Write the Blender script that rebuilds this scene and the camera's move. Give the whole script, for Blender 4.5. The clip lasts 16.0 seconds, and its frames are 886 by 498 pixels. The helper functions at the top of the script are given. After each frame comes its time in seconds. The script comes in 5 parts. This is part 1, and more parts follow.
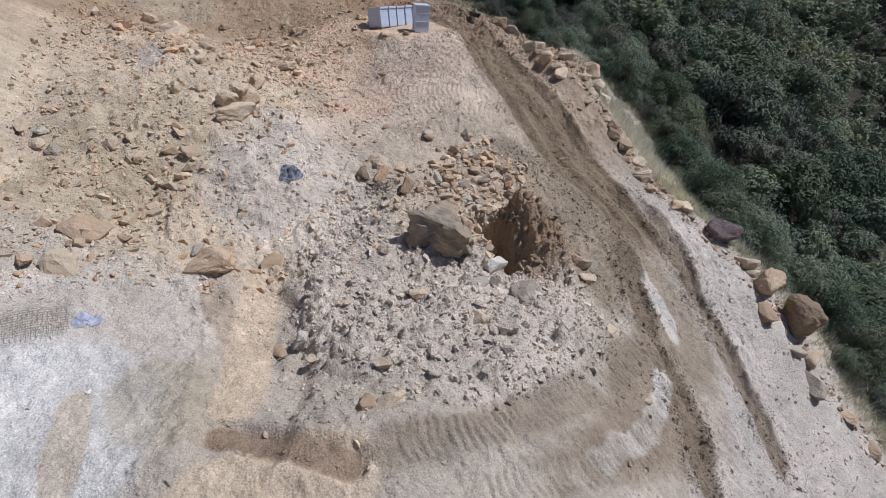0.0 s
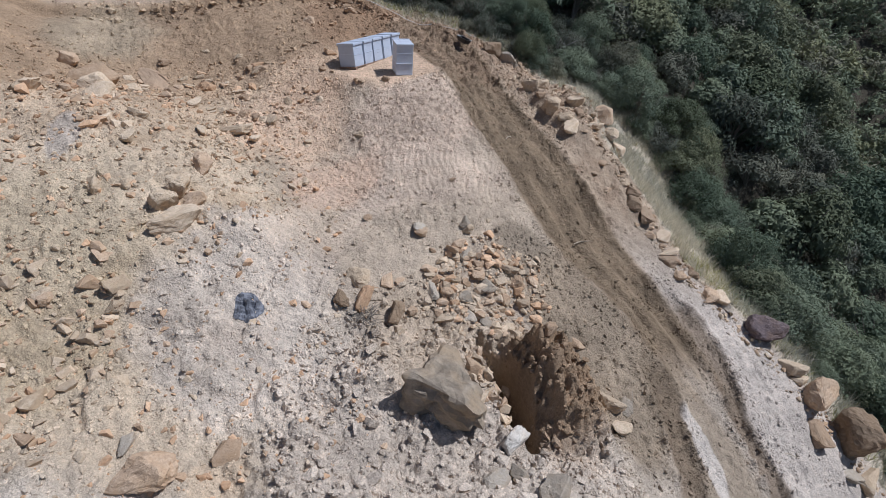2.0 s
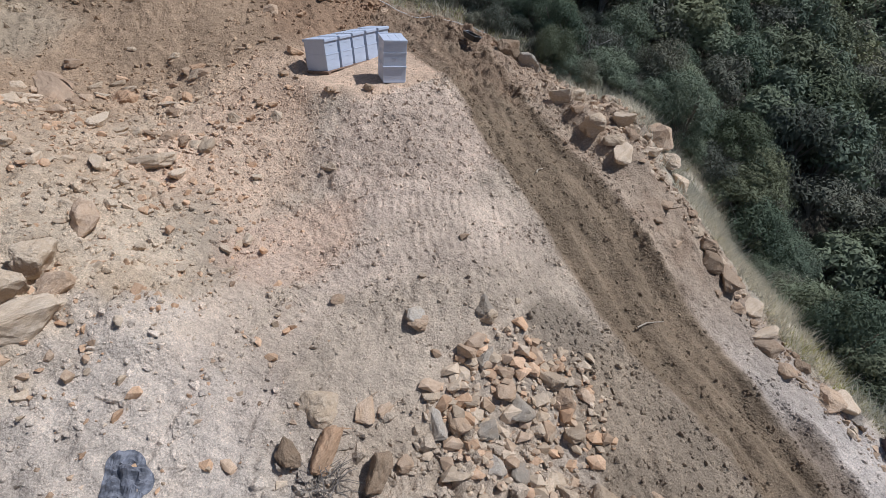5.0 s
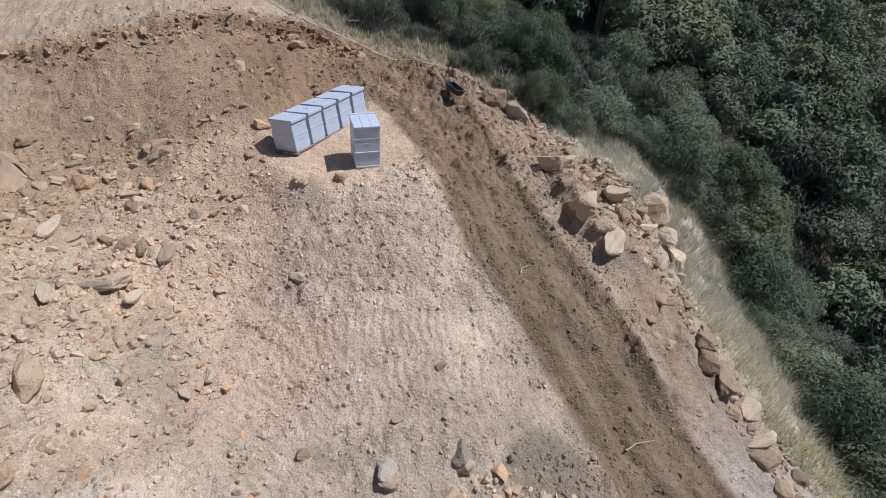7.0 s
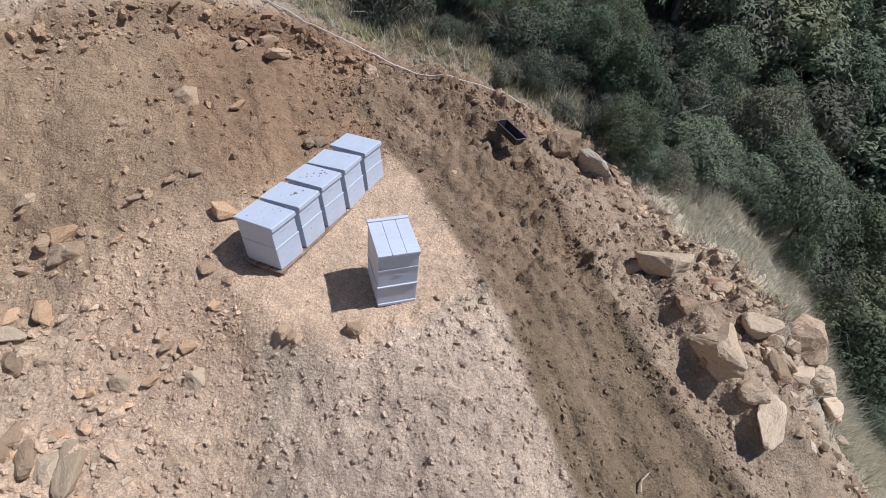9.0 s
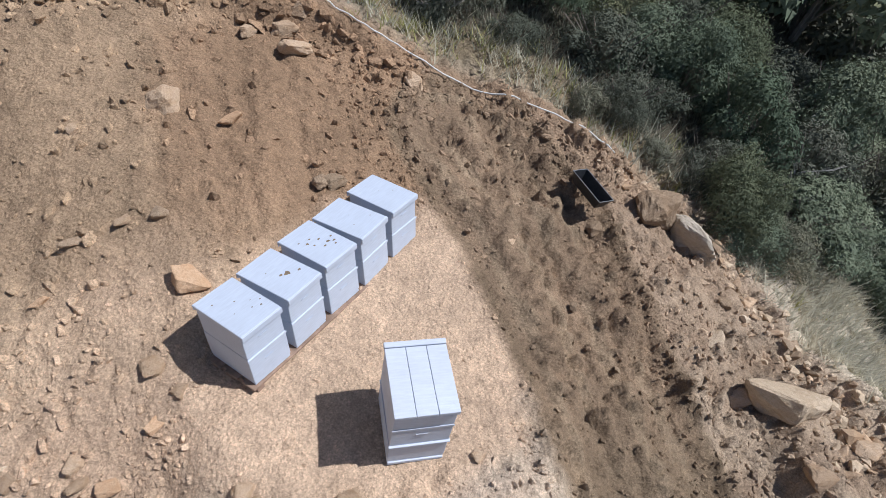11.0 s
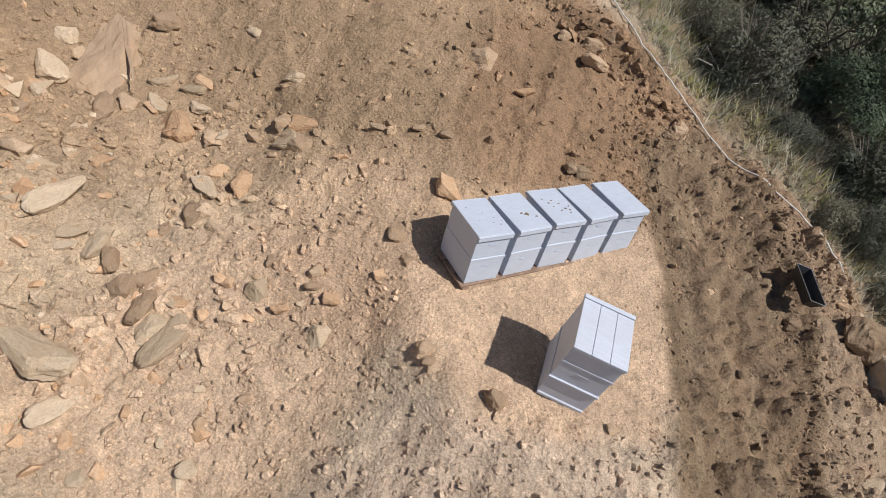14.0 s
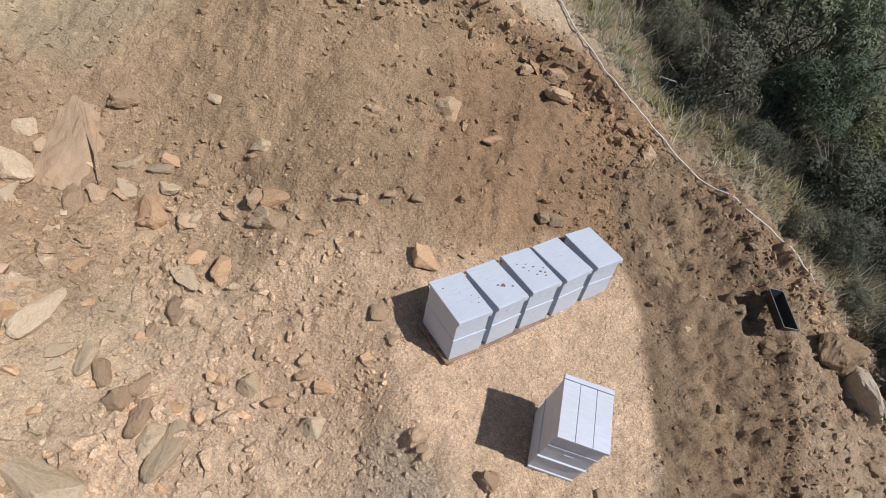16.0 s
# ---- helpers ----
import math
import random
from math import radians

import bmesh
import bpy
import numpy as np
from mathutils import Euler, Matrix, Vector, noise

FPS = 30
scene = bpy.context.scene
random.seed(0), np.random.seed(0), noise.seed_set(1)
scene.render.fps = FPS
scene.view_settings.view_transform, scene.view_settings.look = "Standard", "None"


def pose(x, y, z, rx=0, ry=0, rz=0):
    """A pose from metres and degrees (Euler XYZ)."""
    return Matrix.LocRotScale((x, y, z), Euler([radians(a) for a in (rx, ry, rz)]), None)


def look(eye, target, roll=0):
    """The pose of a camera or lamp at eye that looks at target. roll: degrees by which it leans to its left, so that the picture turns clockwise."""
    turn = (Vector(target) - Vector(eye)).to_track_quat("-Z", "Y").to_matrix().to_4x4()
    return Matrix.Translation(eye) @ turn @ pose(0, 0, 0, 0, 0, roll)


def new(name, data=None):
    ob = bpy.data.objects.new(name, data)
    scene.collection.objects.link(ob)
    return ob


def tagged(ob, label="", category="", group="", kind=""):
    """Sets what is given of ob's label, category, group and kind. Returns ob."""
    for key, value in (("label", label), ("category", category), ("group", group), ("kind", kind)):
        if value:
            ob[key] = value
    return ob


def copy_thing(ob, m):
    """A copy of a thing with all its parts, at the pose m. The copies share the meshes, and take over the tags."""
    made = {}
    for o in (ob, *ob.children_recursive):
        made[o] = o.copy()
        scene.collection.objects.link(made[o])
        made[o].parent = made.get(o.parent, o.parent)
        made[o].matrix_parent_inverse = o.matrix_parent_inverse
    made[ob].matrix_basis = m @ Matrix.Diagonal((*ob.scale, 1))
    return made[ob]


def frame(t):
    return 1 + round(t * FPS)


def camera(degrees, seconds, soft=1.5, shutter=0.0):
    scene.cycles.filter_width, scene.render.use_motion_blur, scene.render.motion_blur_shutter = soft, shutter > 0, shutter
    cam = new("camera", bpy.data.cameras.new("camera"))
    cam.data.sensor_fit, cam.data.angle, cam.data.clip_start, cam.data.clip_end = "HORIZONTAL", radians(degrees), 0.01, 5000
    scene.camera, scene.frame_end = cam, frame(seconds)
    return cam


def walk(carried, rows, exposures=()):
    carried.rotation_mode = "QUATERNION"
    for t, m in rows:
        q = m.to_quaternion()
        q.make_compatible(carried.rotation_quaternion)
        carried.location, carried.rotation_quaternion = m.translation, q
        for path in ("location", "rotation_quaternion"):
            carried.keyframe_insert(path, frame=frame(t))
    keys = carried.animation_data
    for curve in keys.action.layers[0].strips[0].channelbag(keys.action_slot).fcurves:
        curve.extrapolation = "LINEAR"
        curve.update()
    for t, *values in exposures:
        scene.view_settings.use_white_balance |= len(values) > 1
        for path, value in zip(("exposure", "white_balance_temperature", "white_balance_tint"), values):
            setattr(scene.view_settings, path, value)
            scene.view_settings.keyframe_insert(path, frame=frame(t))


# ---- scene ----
cam = camera(76.0, 16.0, soft=0.8)
PATH = [
    (0, (-3.129, -17.616, 2.483), (-2.699, -15.915, 1.524), 4.0),
    (0.5, (-3.066, -16.664, 2.611), (-2.618, -14.982, 1.627), 4.3),
    (1, (-2.93, -15.505, 2.916), (-2.433, -13.857, 1.898), 3.7),
    (1.5, (-2.943, -14.607, 3.58), (-2.431, -12.988, 2.523), 4.6),
    (2, (-2.825, -13.881, 3.996), (-2.315, -12.273, 2.922), 4.6),
    (2.5, (-2.725, -13.117, 4.198), (-2.231, -11.519, 3.101), 5.4),
    (3, (-2.661, -12.147, 3.775), (-2.177, -10.553, 2.668), 6.8),
    (3.2, (-2.537, -11.782, 3.621), (-2.032, -10.199, 2.507), 5.9),
    (5.3, (-1.793, -10.034, 2.996), (-1.257, -8.427, 1.933), 5.1),
    (5.5, (-1.659, -9.981, 3.106), (-1.138, -8.374, 2.036), 4.9),
    (6, (-1.383, -9.479, 3.576), (-0.875, -7.898, 2.462), 4.4),
    (6.5, (-1.153, -8.927, 4.146), (-0.636, -7.381, 2.987), 3.5),
    (7, (-1.18, -8.424, 4.658), (-0.67, -6.9, 3.467), 4.1),
    (7.5, (-1.288, -7.528, 4.895), (-0.773, -6.039, 3.663), 5.5),
    (8, (-1.212, -6.132, 4.85), (-0.683, -4.689, 3.571), 6.4),
    (8.5, (-1.187, -4.874, 4.725), (-0.631, -3.479, 3.405), 7.3),
    (8.7, (-1.083, -4.43, 4.68), (-0.537, -3.054, 3.336), 7.2),
    (10.8, (-0.384, -1.554, 4.008), (0.22, -0.307, 2.566), 7.5),
    (11, (-0.498, -1.546, 4.024), (-0.025, -0.252, 2.575), 12.5),
    (11.5, (-0.663, -1.304, 3.963), (-0.428, -0.023, 2.445), 19.8),
    (12, (-0.63, -1.548, 4.259), (-0.502, -0.254, 2.74), 18.9),
    (12.5, (-0.642, -1.859, 4.336), (-0.576, -0.54, 2.833), 18.4),
    (13, (-0.393, -1.919, 4.267), (-0.315, -0.58, 2.784), 15.5),
    (13.5, (-0.577, -2.324, 4.051), (-0.644, -0.966, 2.585), 20.0),
    (14, (-1.034, -2.701, 3.915), (-1.099, -1.322, 2.467), 23.3),
    (14.5, (-1.37, -2.553, 3.87), (-1.31, -1.162, 2.434), 21.5),
    (15, (-1.33, -2.106, 3.972), (-1.089, -0.741, 2.53), 16.5),
    (15.5, (-1.215, -2.02, 4.3), (-1.035, -0.673, 2.833), 16.4),
    (16, (-1.333, -2.003, 4.71), (-1.319, -0.704, 3.19), 19.9),
]
walk(cam, [(t, look(eye, target, roll)) for t, eye, target, roll in PATH],
     exposures=[(0, -0.19, 5450, 11), (5.5, -0.12, 5500, 11), (8.5, 0.05, 5650, 11), (11, 0.2, 5700, 10), (12.5, 0.1, 5950, 9), (13.3, 0.03, 5980, 9), (14, 0.07, 6300, 10), (16, 0.05, 6200, 10)])

# ---- world and sun ----
SUN_DIR = Vector((0.505, -0.085, 0.859))
world = bpy.data.worlds.new("sky")
scene.world = world
world.use_nodes = True
wn = world.node_tree.nodes
sky = wn.new("ShaderNodeTexSky")
sky.sky_type, sky.sun_disc = "NISHITA", False
sky.sun_elevation, sky.sun_rotation = radians(59), radians(99.5)
sky.air_density, sky.dust_density = 1.0, 1.0
world.node_tree.links.new(sky.outputs[0], wn["Background"].inputs[0])
wn["Background"].inputs[1].default_value = 0.06
sun = new("sun", bpy.data.lights.new("sun", "SUN"))
sun.data.energy, sun.data.angle, sun.data.color = 4.5, radians(0.53), (1.0, 0.95, 0.88)
sun.matrix_world = look(SUN_DIR * 60, (0, 0, 0))


# ---- materials ----
def nodes_of(name, rough=0.9, metal=0.0, spec=0.3):
    m = bpy.data.materials.new(name)
    m.use_nodes = True
    b = m.node_tree.nodes["Principled BSDF"]
    b.inputs["Roughness"].default_value, b.inputs["Metallic"].default_value = rough, metal
    b.inputs["Specular IOR Level"].default_value = spec
    return m, m.node_tree.nodes, m.node_tree.links, b


def tex(nodes, links, kind, scale, detail=4.0, rough=0.6, coord="Object", vec=None):
    """A noise or cell texture on object coordinates."""
    n = nodes.new("ShaderNodeTex" + kind)
    n.inputs["Scale"].default_value = scale
    if kind == "Noise":
        n.inputs["Detail"].default_value, n.inputs["Roughness"].default_value = detail, rough
    if vec is None:
        c = nodes.new("ShaderNodeTexCoord")
        vec = c.outputs[coord]
    links.new(vec, n.inputs["Vector"])
    return n


def ramp(nodes, links, src, stops):
    r = nodes.new("ShaderNodeValToRGB")
    links.new(src, r.inputs[0])
    e = r.color_ramp.elements
    while len(e) < len(stops):
        e.new(0.5)
    for el, (p, c) in zip(e, stops):
        el.position, el.color = p, (*c, 1) if len(c) == 3 else c
    return r


def mixed(nodes, links, a, b, fac, mode="MIX"):
    """Blend of two colours; each may be a socket or a value."""
    n = nodes.new("ShaderNodeMix")
    n.data_type, n.blend_type = "RGBA", mode
    for sock, v in ((n.inputs[0], fac), (n.inputs[6], a), (n.inputs[7], b)):
        if hasattr(v, "links"):
            links.new(v, sock)
        else:
            sock.default_value = v if isinstance(v, (int, float)) else (*v, 1)
    return n.outputs[2]


def bumped(nodes, links, bsdf, src, strength, dist, under=None):
    n = nodes.new("ShaderNodeBump")
    n.inputs["Strength"].default_value, n.inputs["Distance"].default_value = strength, dist
    links.new(src, n.inputs["Height"])
    if under:
        links.new(under, n.inputs["Normal"])
    links.new(n.outputs[0], bsdf.inputs["Normal"])
    return n.outputs[0]


def soil_material():
    m, n, l, b = nodes_of("soil", 0.95, spec=0.15)
    at = n.new("ShaderNodeAttribute")
    at.attribute_name = "soil"
    big = tex(n, l, "Noise", 1.1, 6, 0.65)
    mid = tex(n, l, "Noise", 9.0, 6, 0.7)
    fine = tex(n, l, "Noise", 70.0, 5, 0.75)
    cell = tex(n, l, "Voronoi", 26.0)
    v1 = ramp(n, l, big.outputs[0], [(0.3, (0.7, 0.69, 0.68)), (0.7, (1.24, 1.22, 1.2))])
    v2 = ramp(n, l, mid.outputs[0], [(0.28, (0.7, 0.69, 0.68)), (0.5, (1, 1, 1)), (0.75, (1.28, 1.26, 1.22))])
    v3 = ramp(n, l, fine.outputs[0], [(0.3, (0.68, 0.665, 0.65)), (0.55, (1.06, 1.06, 1.06)), (0.8, (1.36, 1.34, 1.31))])
    c = mixed(n, l, at.outputs["Color"], v1.outputs[0], 0.8, "MULTIPLY")
    c = mixed(n, l, c, v2.outputs[0], 0.6, "MULTIPLY")
    c = mixed(n, l, c, v3.outputs[0], 1.0, "MULTIPLY")
    # single grains and chips of stone in the soil, each with its own tone
    for scale, amount in ((11.0, 0.05), (30.0, 0.1), (75.0, 0.25)):
        warp = tex(n, l, "Noise", scale * 0.8, 2, 0.5)
        co = n.new("ShaderNodeTexCoord")
        mv = n.new("ShaderNodeVectorMath")
        mv.operation = "MULTIPLY_ADD"
        l.new(warp.outputs["Color"], mv.inputs[0])
        mv.inputs[1].default_value = (0.6 / scale,) * 3
        l.new(co.outputs["Object"], mv.inputs[2])
        chip = tex(n, l, "Voronoi", scale, vec=mv.outputs[0])
        sep = n.new("ShaderNodeSeparateColor")
        l.new(chip.outputs["Color"], sep.inputs[0])
        tone = ramp(n, l, sep.outputs[0], [(0.0, (0.45, 0.43, 0.41)), (0.2, (0.9, 0.89, 0.88)), (0.7, (1.12, 1.12, 1.11)), (1.0, (1.9, 1.87, 1.82))])
        c = mixed(n, l, c, tone.outputs[0], amount, "MULTIPLY")
    l.new(c, b.inputs["Base Color"])
    # wet soil is glossier
    r = n.new("ShaderNodeMapRange")
    r.inputs["To Min"].default_value, r.inputs["To Max"].default_value = 0.96, 0.5
    l.new(at.outputs["Alpha"], r.inputs["Value"])
    l.new(r.outputs[0], b.inputs["Roughness"])
    crumb = tex(n, l, "Voronoi", 15.0)
    n1 = bumped(n, l, b, mid.outputs[0], 0.8, 0.05)
    n2 = bumped(n, l, b, crumb.outputs["Distance"], 0.2, 0.03, n1)
    n3 = bumped(n, l, b, cell.outputs["Distance"], 0.65, 0.02, n2)
    bumped(n, l, b, fine.outputs[0], 0.85, 0.014, n3)
    return m


def stone_material(name, dark, main, light, vein, grain=14.0):
    """Broken stone: bedded colour, stains and a gritty surface; every stone a little different."""
    m, n, l, b = nodes_of(name, 0.9, spec=0.2)
    info = n.new("ShaderNodeObjectInfo")
    geo = n.new("ShaderNodeNewGeometry")
    add = n.new("ShaderNodeMath")
    l.new(info.outputs["Random"], add.inputs[0])
    l.new(geo.outputs["Random Per Island"], add.inputs[1])
    wrap = n.new("ShaderNodeMath")
    wrap.operation = "FRACT"
    l.new(add.outputs[0], wrap.inputs[0])
    big = tex(n, l, "Noise", 2.2, 5, 0.6)
    mid = tex(n, l, "Noise", grain, 6, 0.7)
    fine = tex(n, l, "Noise", 90, 4, 0.7)
    base = ramp(n, l, mid.outputs[0], [(0.25, dark), (0.5, main), (0.78, light)])
    c = mixed(n, l, base.outputs[0], vein, ramp(n, l, big.outputs[0], [(0.45, (0, 0, 0)), (0.7, (0.75, 0.75, 0.75))]).outputs[0])
    own = ramp(n, l, wrap.outputs[0], [(0.0, (0.76, 0.74, 0.71)), (0.35, (0.96, 0.94, 0.9)), (0.7, (1.08, 1.08, 1.07)), (1.0, (1.25, 1.24, 1.22))])
    c = mixed(n, l, c, own.outputs[0], 1.0, "MULTIPLY")
    g = ramp(n, l, fine.outputs[0], [(0.3, (0.75, 0.74, 0.73)), (0.7, (1.15, 1.14, 1.12))])
    c = mixed(n, l, c, g.outputs[0], 0.8, "MULTIPLY")
    l.new(c, b.inputs["Base Color"])
    n1 = bumped(n, l, b, mid.outputs[0], 0.6, 0.04)
    bumped(n, l, b, fine.outputs[0], 0.5, 0.006, n1)
    return m


def leaf_material(name, a, b_, c_, through_light=0.12):
    m, n, l, b = nodes_of(name, 0.8, spec=0.12)
    geo, info = n.new("ShaderNodeNewGeometry"), n.new("ShaderNodeObjectInfo")
    r = ramp(n, l, geo.outputs["Random Per Island"], [(0.0, a), (0.5, b_), (1.0, c_)])
    own = ramp(n, l, info.outputs["Random"], [(0.0, (0.6, 0.66, 0.62)), (0.5, (1, 1, 1)), (1.0, (1.4, 1.32, 1.2))])
    big = tex(n, l, "Noise", 0.35, 3, 0.6)
    patch = ramp(n, l, big.outputs[0], [(0.35, (0.7, 0.75, 0.72)), (0.65, (1.25, 1.2, 1.05))])
    c = mixed(n, l, r.outputs[0], own.outputs[0], 1.0, "MULTIPLY")
    c = mixed(n, l, c, patch.outputs[0], 0.8, "MULTIPLY")
    speck = tex(n, l, "Noise", 30.0, 3, 0.6)
    k = ramp(n, l, speck.outputs[0], [(0.35, (0.75, 0.77, 0.75)), (0.65, (1.18, 1.18, 1.16))])
    c = mixed(n, l, c, k.outputs[0], 0.5, "MULTIPLY")
    l.new(c, b.inputs["Base Color"])
    # thin leaves let part of the light through
    thin = n.new("ShaderNodeBsdfTranslucent")
    l.new(c, thin.inputs["Color"])
    mix = n.new("ShaderNodeMixShader")
    mix.inputs[0].default_value = through_light
    l.new(b.outputs[0], mix.inputs[1])
    l.new(thin.outputs[0], mix.inputs[2])
    l.new(mix.outputs[0], n["Material Output"].inputs["Surface"])
    return m


def paint_material(name, colour, dirt=(0.25, 0.18, 0.11), rough=0.55):
    """Weathered paint on boards: faint grain, scuffs and dust."""
    m, n, l, b = nodes_of(name, rough, spec=0.35)
    c = n.new("ShaderNodeTexCoord")
    mp = n.new("ShaderNodeMapping")
    mp.inputs["Scale"].default_value = (3, 26, 26)
    l.new(c.outputs["Object"], mp.inputs["Vector"])
    grain = tex(n, l, "Noise", 3.0, 5, 0.6, vec=mp.outputs[0])
    spots = tex(n, l, "Noise", 16.0, 6, 0.7)
    wear = tex(n, l, "Noise", 3.5, 5, 0.65)
    k = ramp(n, l, grain.outputs[0], [(0.3, (0.88, 0.88, 0.88)), (0.7, (1.06, 1.06, 1.06))])
    col = mixed(n, l, colour, k.outputs[0], 0.7, "MULTIPLY")
    d = ramp(n, l, spots.outputs[0], [(0.62, (0, 0, 0)), (0.74, (0.8, 0.8, 0.8))])
    w = ramp(n, l, wear.outputs[0], [(0.5, (0, 0, 0)), (0.75, (0.6, 0.6, 0.6))])
    f = mixed(n, l, d.outputs[0], w.outputs[0], 1.0, "MULTIPLY")
    col = mixed(n, l, col, dirt, f)
    dust = ramp(n, l, wear.outputs[0], [(0.35, (0.93, 0.92, 0.9)), (0.7, (1.03, 1.03, 1.03))])
    col = mixed(n, l, col, dust.outputs[0], 0.7, "MULTIPLY")
    l.new(col, b.inputs["Base Color"])
    n1 = bumped(n, l, b, grain.outputs[0], 0.25, 0.004)
    bumped(n, l, b, spots.outputs[0], 0.1, 0.003, n1)
    return m


def plain_material(name, colour, rough=0.7, metal=0.0, scale=25.0, vary=0.35, spec=0.3):
    m, n, l, b = nodes_of(name, rough, metal, spec)
    t = tex(n, l, "Noise", scale, 5, 0.65)
    k = ramp(n, l, t.outputs[0], [(0.3, (1 - vary,) * 3), (0.7, (1 + vary,) * 3)])
    l.new(mixed(n, l, colour, k.outputs[0], 1.0, "MULTIPLY"), b.inputs["Base Color"])
    bumped(n, l, b, t.outputs[0], 0.3, 0.01)
    return m


SOIL = soil_material()
SANDSTONE = stone_material("sandstone", (0.35, 0.245, 0.165), (0.48, 0.352, 0.245), (0.58, 0.45, 0.335), (0.45, 0.3, 0.18))
PALE_STONE = stone_material("pale_stone", (0.42, 0.32, 0.225), (0.56, 0.445, 0.325), (0.66, 0.55, 0.43), (0.52, 0.385, 0.255))
ORANGE_STONE = stone_material("orange_stone", (0.42, 0.27, 0.165), (0.58, 0.39, 0.25), (0.68, 0.5, 0.35), (0.54, 0.33, 0.19))
WHITE_STONE = stone_material("white_stone", (0.5, 0.45, 0.39), (0.66, 0.61, 0.55), (0.76, 0.72, 0.66), (0.62, 0.53, 0.43))
GREY_STONE = stone_material("grey_stone", (0.28, 0.24, 0.195), (0.42, 0.365, 0.3), (0.55, 0.49, 0.42), (0.45, 0.36, 0.265))
DARK_STONE = stone_material("dark_stone", (0.08, 0.062, 0.064), (0.145, 0.112, 0.115), (0.24, 0.19, 0.18), (0.18, 0.12, 0.09))
BROWN_STONE = stone_material("brown_stone", (0.2, 0.145, 0.1), (0.33, 0.245, 0.17), (0.44, 0.345, 0.25), (0.3, 0.2, 0.125))
BOULDER_STONE = stone_material("boulder_stone", (0.13, 0.11, 0.09), (0.32, 0.27, 0.215), (0.52, 0.45, 0.37), (0.46, 0.345, 0.225), 6.0)
LEAF_GREEN = leaf_material("leaf_green", (0.13, 0.156, 0.11), (0.163, 0.19, 0.138), (0.21, 0.236, 0.176))
LEAF_GREY = leaf_material("leaf_grey", (0.118, 0.12, 0.096), (0.146, 0.148, 0.12), (0.186, 0.185, 0.152))
LEAF_OLIVE = leaf_material("leaf_olive", (0.135, 0.146, 0.094), (0.166, 0.178, 0.116), (0.21, 0.22, 0.147))
TWIG = plain_material("twig", (0.2, 0.17, 0.14), 0.9)
DRY_GRASS = leaf_material("dry_grass", (0.5, 0.445, 0.375), (0.66, 0.59, 0.505), (0.82, 0.735, 0.635), 0.38)
GREEN_GRASS = leaf_material("green_grass", (0.22, 0.22, 0.09), (0.31, 0.3, 0.125), (0.42, 0.39, 0.17))
HIVE_WHITE = paint_material("hive_paint", (0.53, 0.565, 0.65))
HIVE_BLUE = paint_material("hive_paint_pale_blue", (0.5, 0.55, 0.65))
STAIN = plain_material("rust_stain", (0.2, 0.15, 0.1), 0.9)
BOARD = plain_material("raw_board", (0.27, 0.185, 0.135), 0.85, scale=9)
BLACK_PLASTIC = plain_material("black_plastic", (0.022, 0.023, 0.026), 0.42, scale=30, spec=0.5)
SACK_PLASTIC = plain_material("sack_plastic", (0.14, 0.142, 0.16), 0.6, scale=14, vary=0.6, spec=0.6)
STEEL = plain_material("steel", (0.42, 0.43, 0.44), 0.4, 1.0)
WHITE_HOSE = plain_material("white_hose", (0.68, 0.67, 0.64), 0.5, vary=0.12)
BLUE_CLOTH = plain_material("blue_cloth", (0.36, 0.355, 0.41), 0.85, scale=12)
WIRE = plain_material("rusty_wire", (0.3, 0.24, 0.18), 0.8, 0.2)


# ---- land form ----
# heights of the hillside at crossing stations: XS across, YS along the cut
XS = np.array([-9, -6, -4, -2, 0.5, 3, 5, 7.5, 12, 19.0])
YS = np.array([-12.5, -10.5, -8.5, -6.5, -4.5, -2.5, -0.5, 2, 5, 9.0])
SECTIONS_LOW = [
    [-3.55, -3.26, -3.0, -2.86, -3.68, -5.46, -6.63, -7.88, -9.72, -13.02],
    [-3.0, -3.11, -3.28, -3.16, -3.25, -4.5, -5.35, -6.42, -8.5, -12.38],
    [-2.49, -2.76, -3.01, -3.18, -3.25, -3.6, -4.16, -4.78, -7.46, -11.7],
    [-2.0, -2.4, -2.27, -2.37, -2.75, -2.88, -3.15, -3.89, -6.96, -10.9],
    [-1.46, -1.27, -1.38, -1.73, -1.65, -2.26, -2.48, -3.66, -7.02, -9.88],
]
SECTIONS_HIGH = [
    [-0.72, -0.59, -1.0, -1.46, -0.85, -1.06, -1.39, -3.43, -7.1, -8.61],
    [-0.01, -0.37, -0.85, -0.76, -0.02, -0.6, -1.0, -2.84, -5.92, -7.26],
    [0.0, -0.8, -0.68, 0.06, 0.16, -0.15, -0.75, -1.68, -3.43, -6.16],
    [0.1, 0.1, 0.55, 0.74, 0.58, 0.28, 0.0, -0.4, -1.76, -4.49],
    [0.7, 0.9, 1.27, 1.61, 1.65, 1.65, 1.6, 1.35, 0.49, -0.33],
]
ZS = np.array(SECTIONS_LOW + SECTIONS_HIGH)


def tangents(g, v):
    """Slopes at the stations g of rows v (stations last)."""
    d = np.diff(v, axis=-1) / np.diff(g)
    m = np.empty_like(v)
    m[..., 1:-1] = (d[..., 1:] + d[..., :-1]) / 2
    m[..., 0], m[..., -1] = d[..., 0], d[..., -1]
    return m


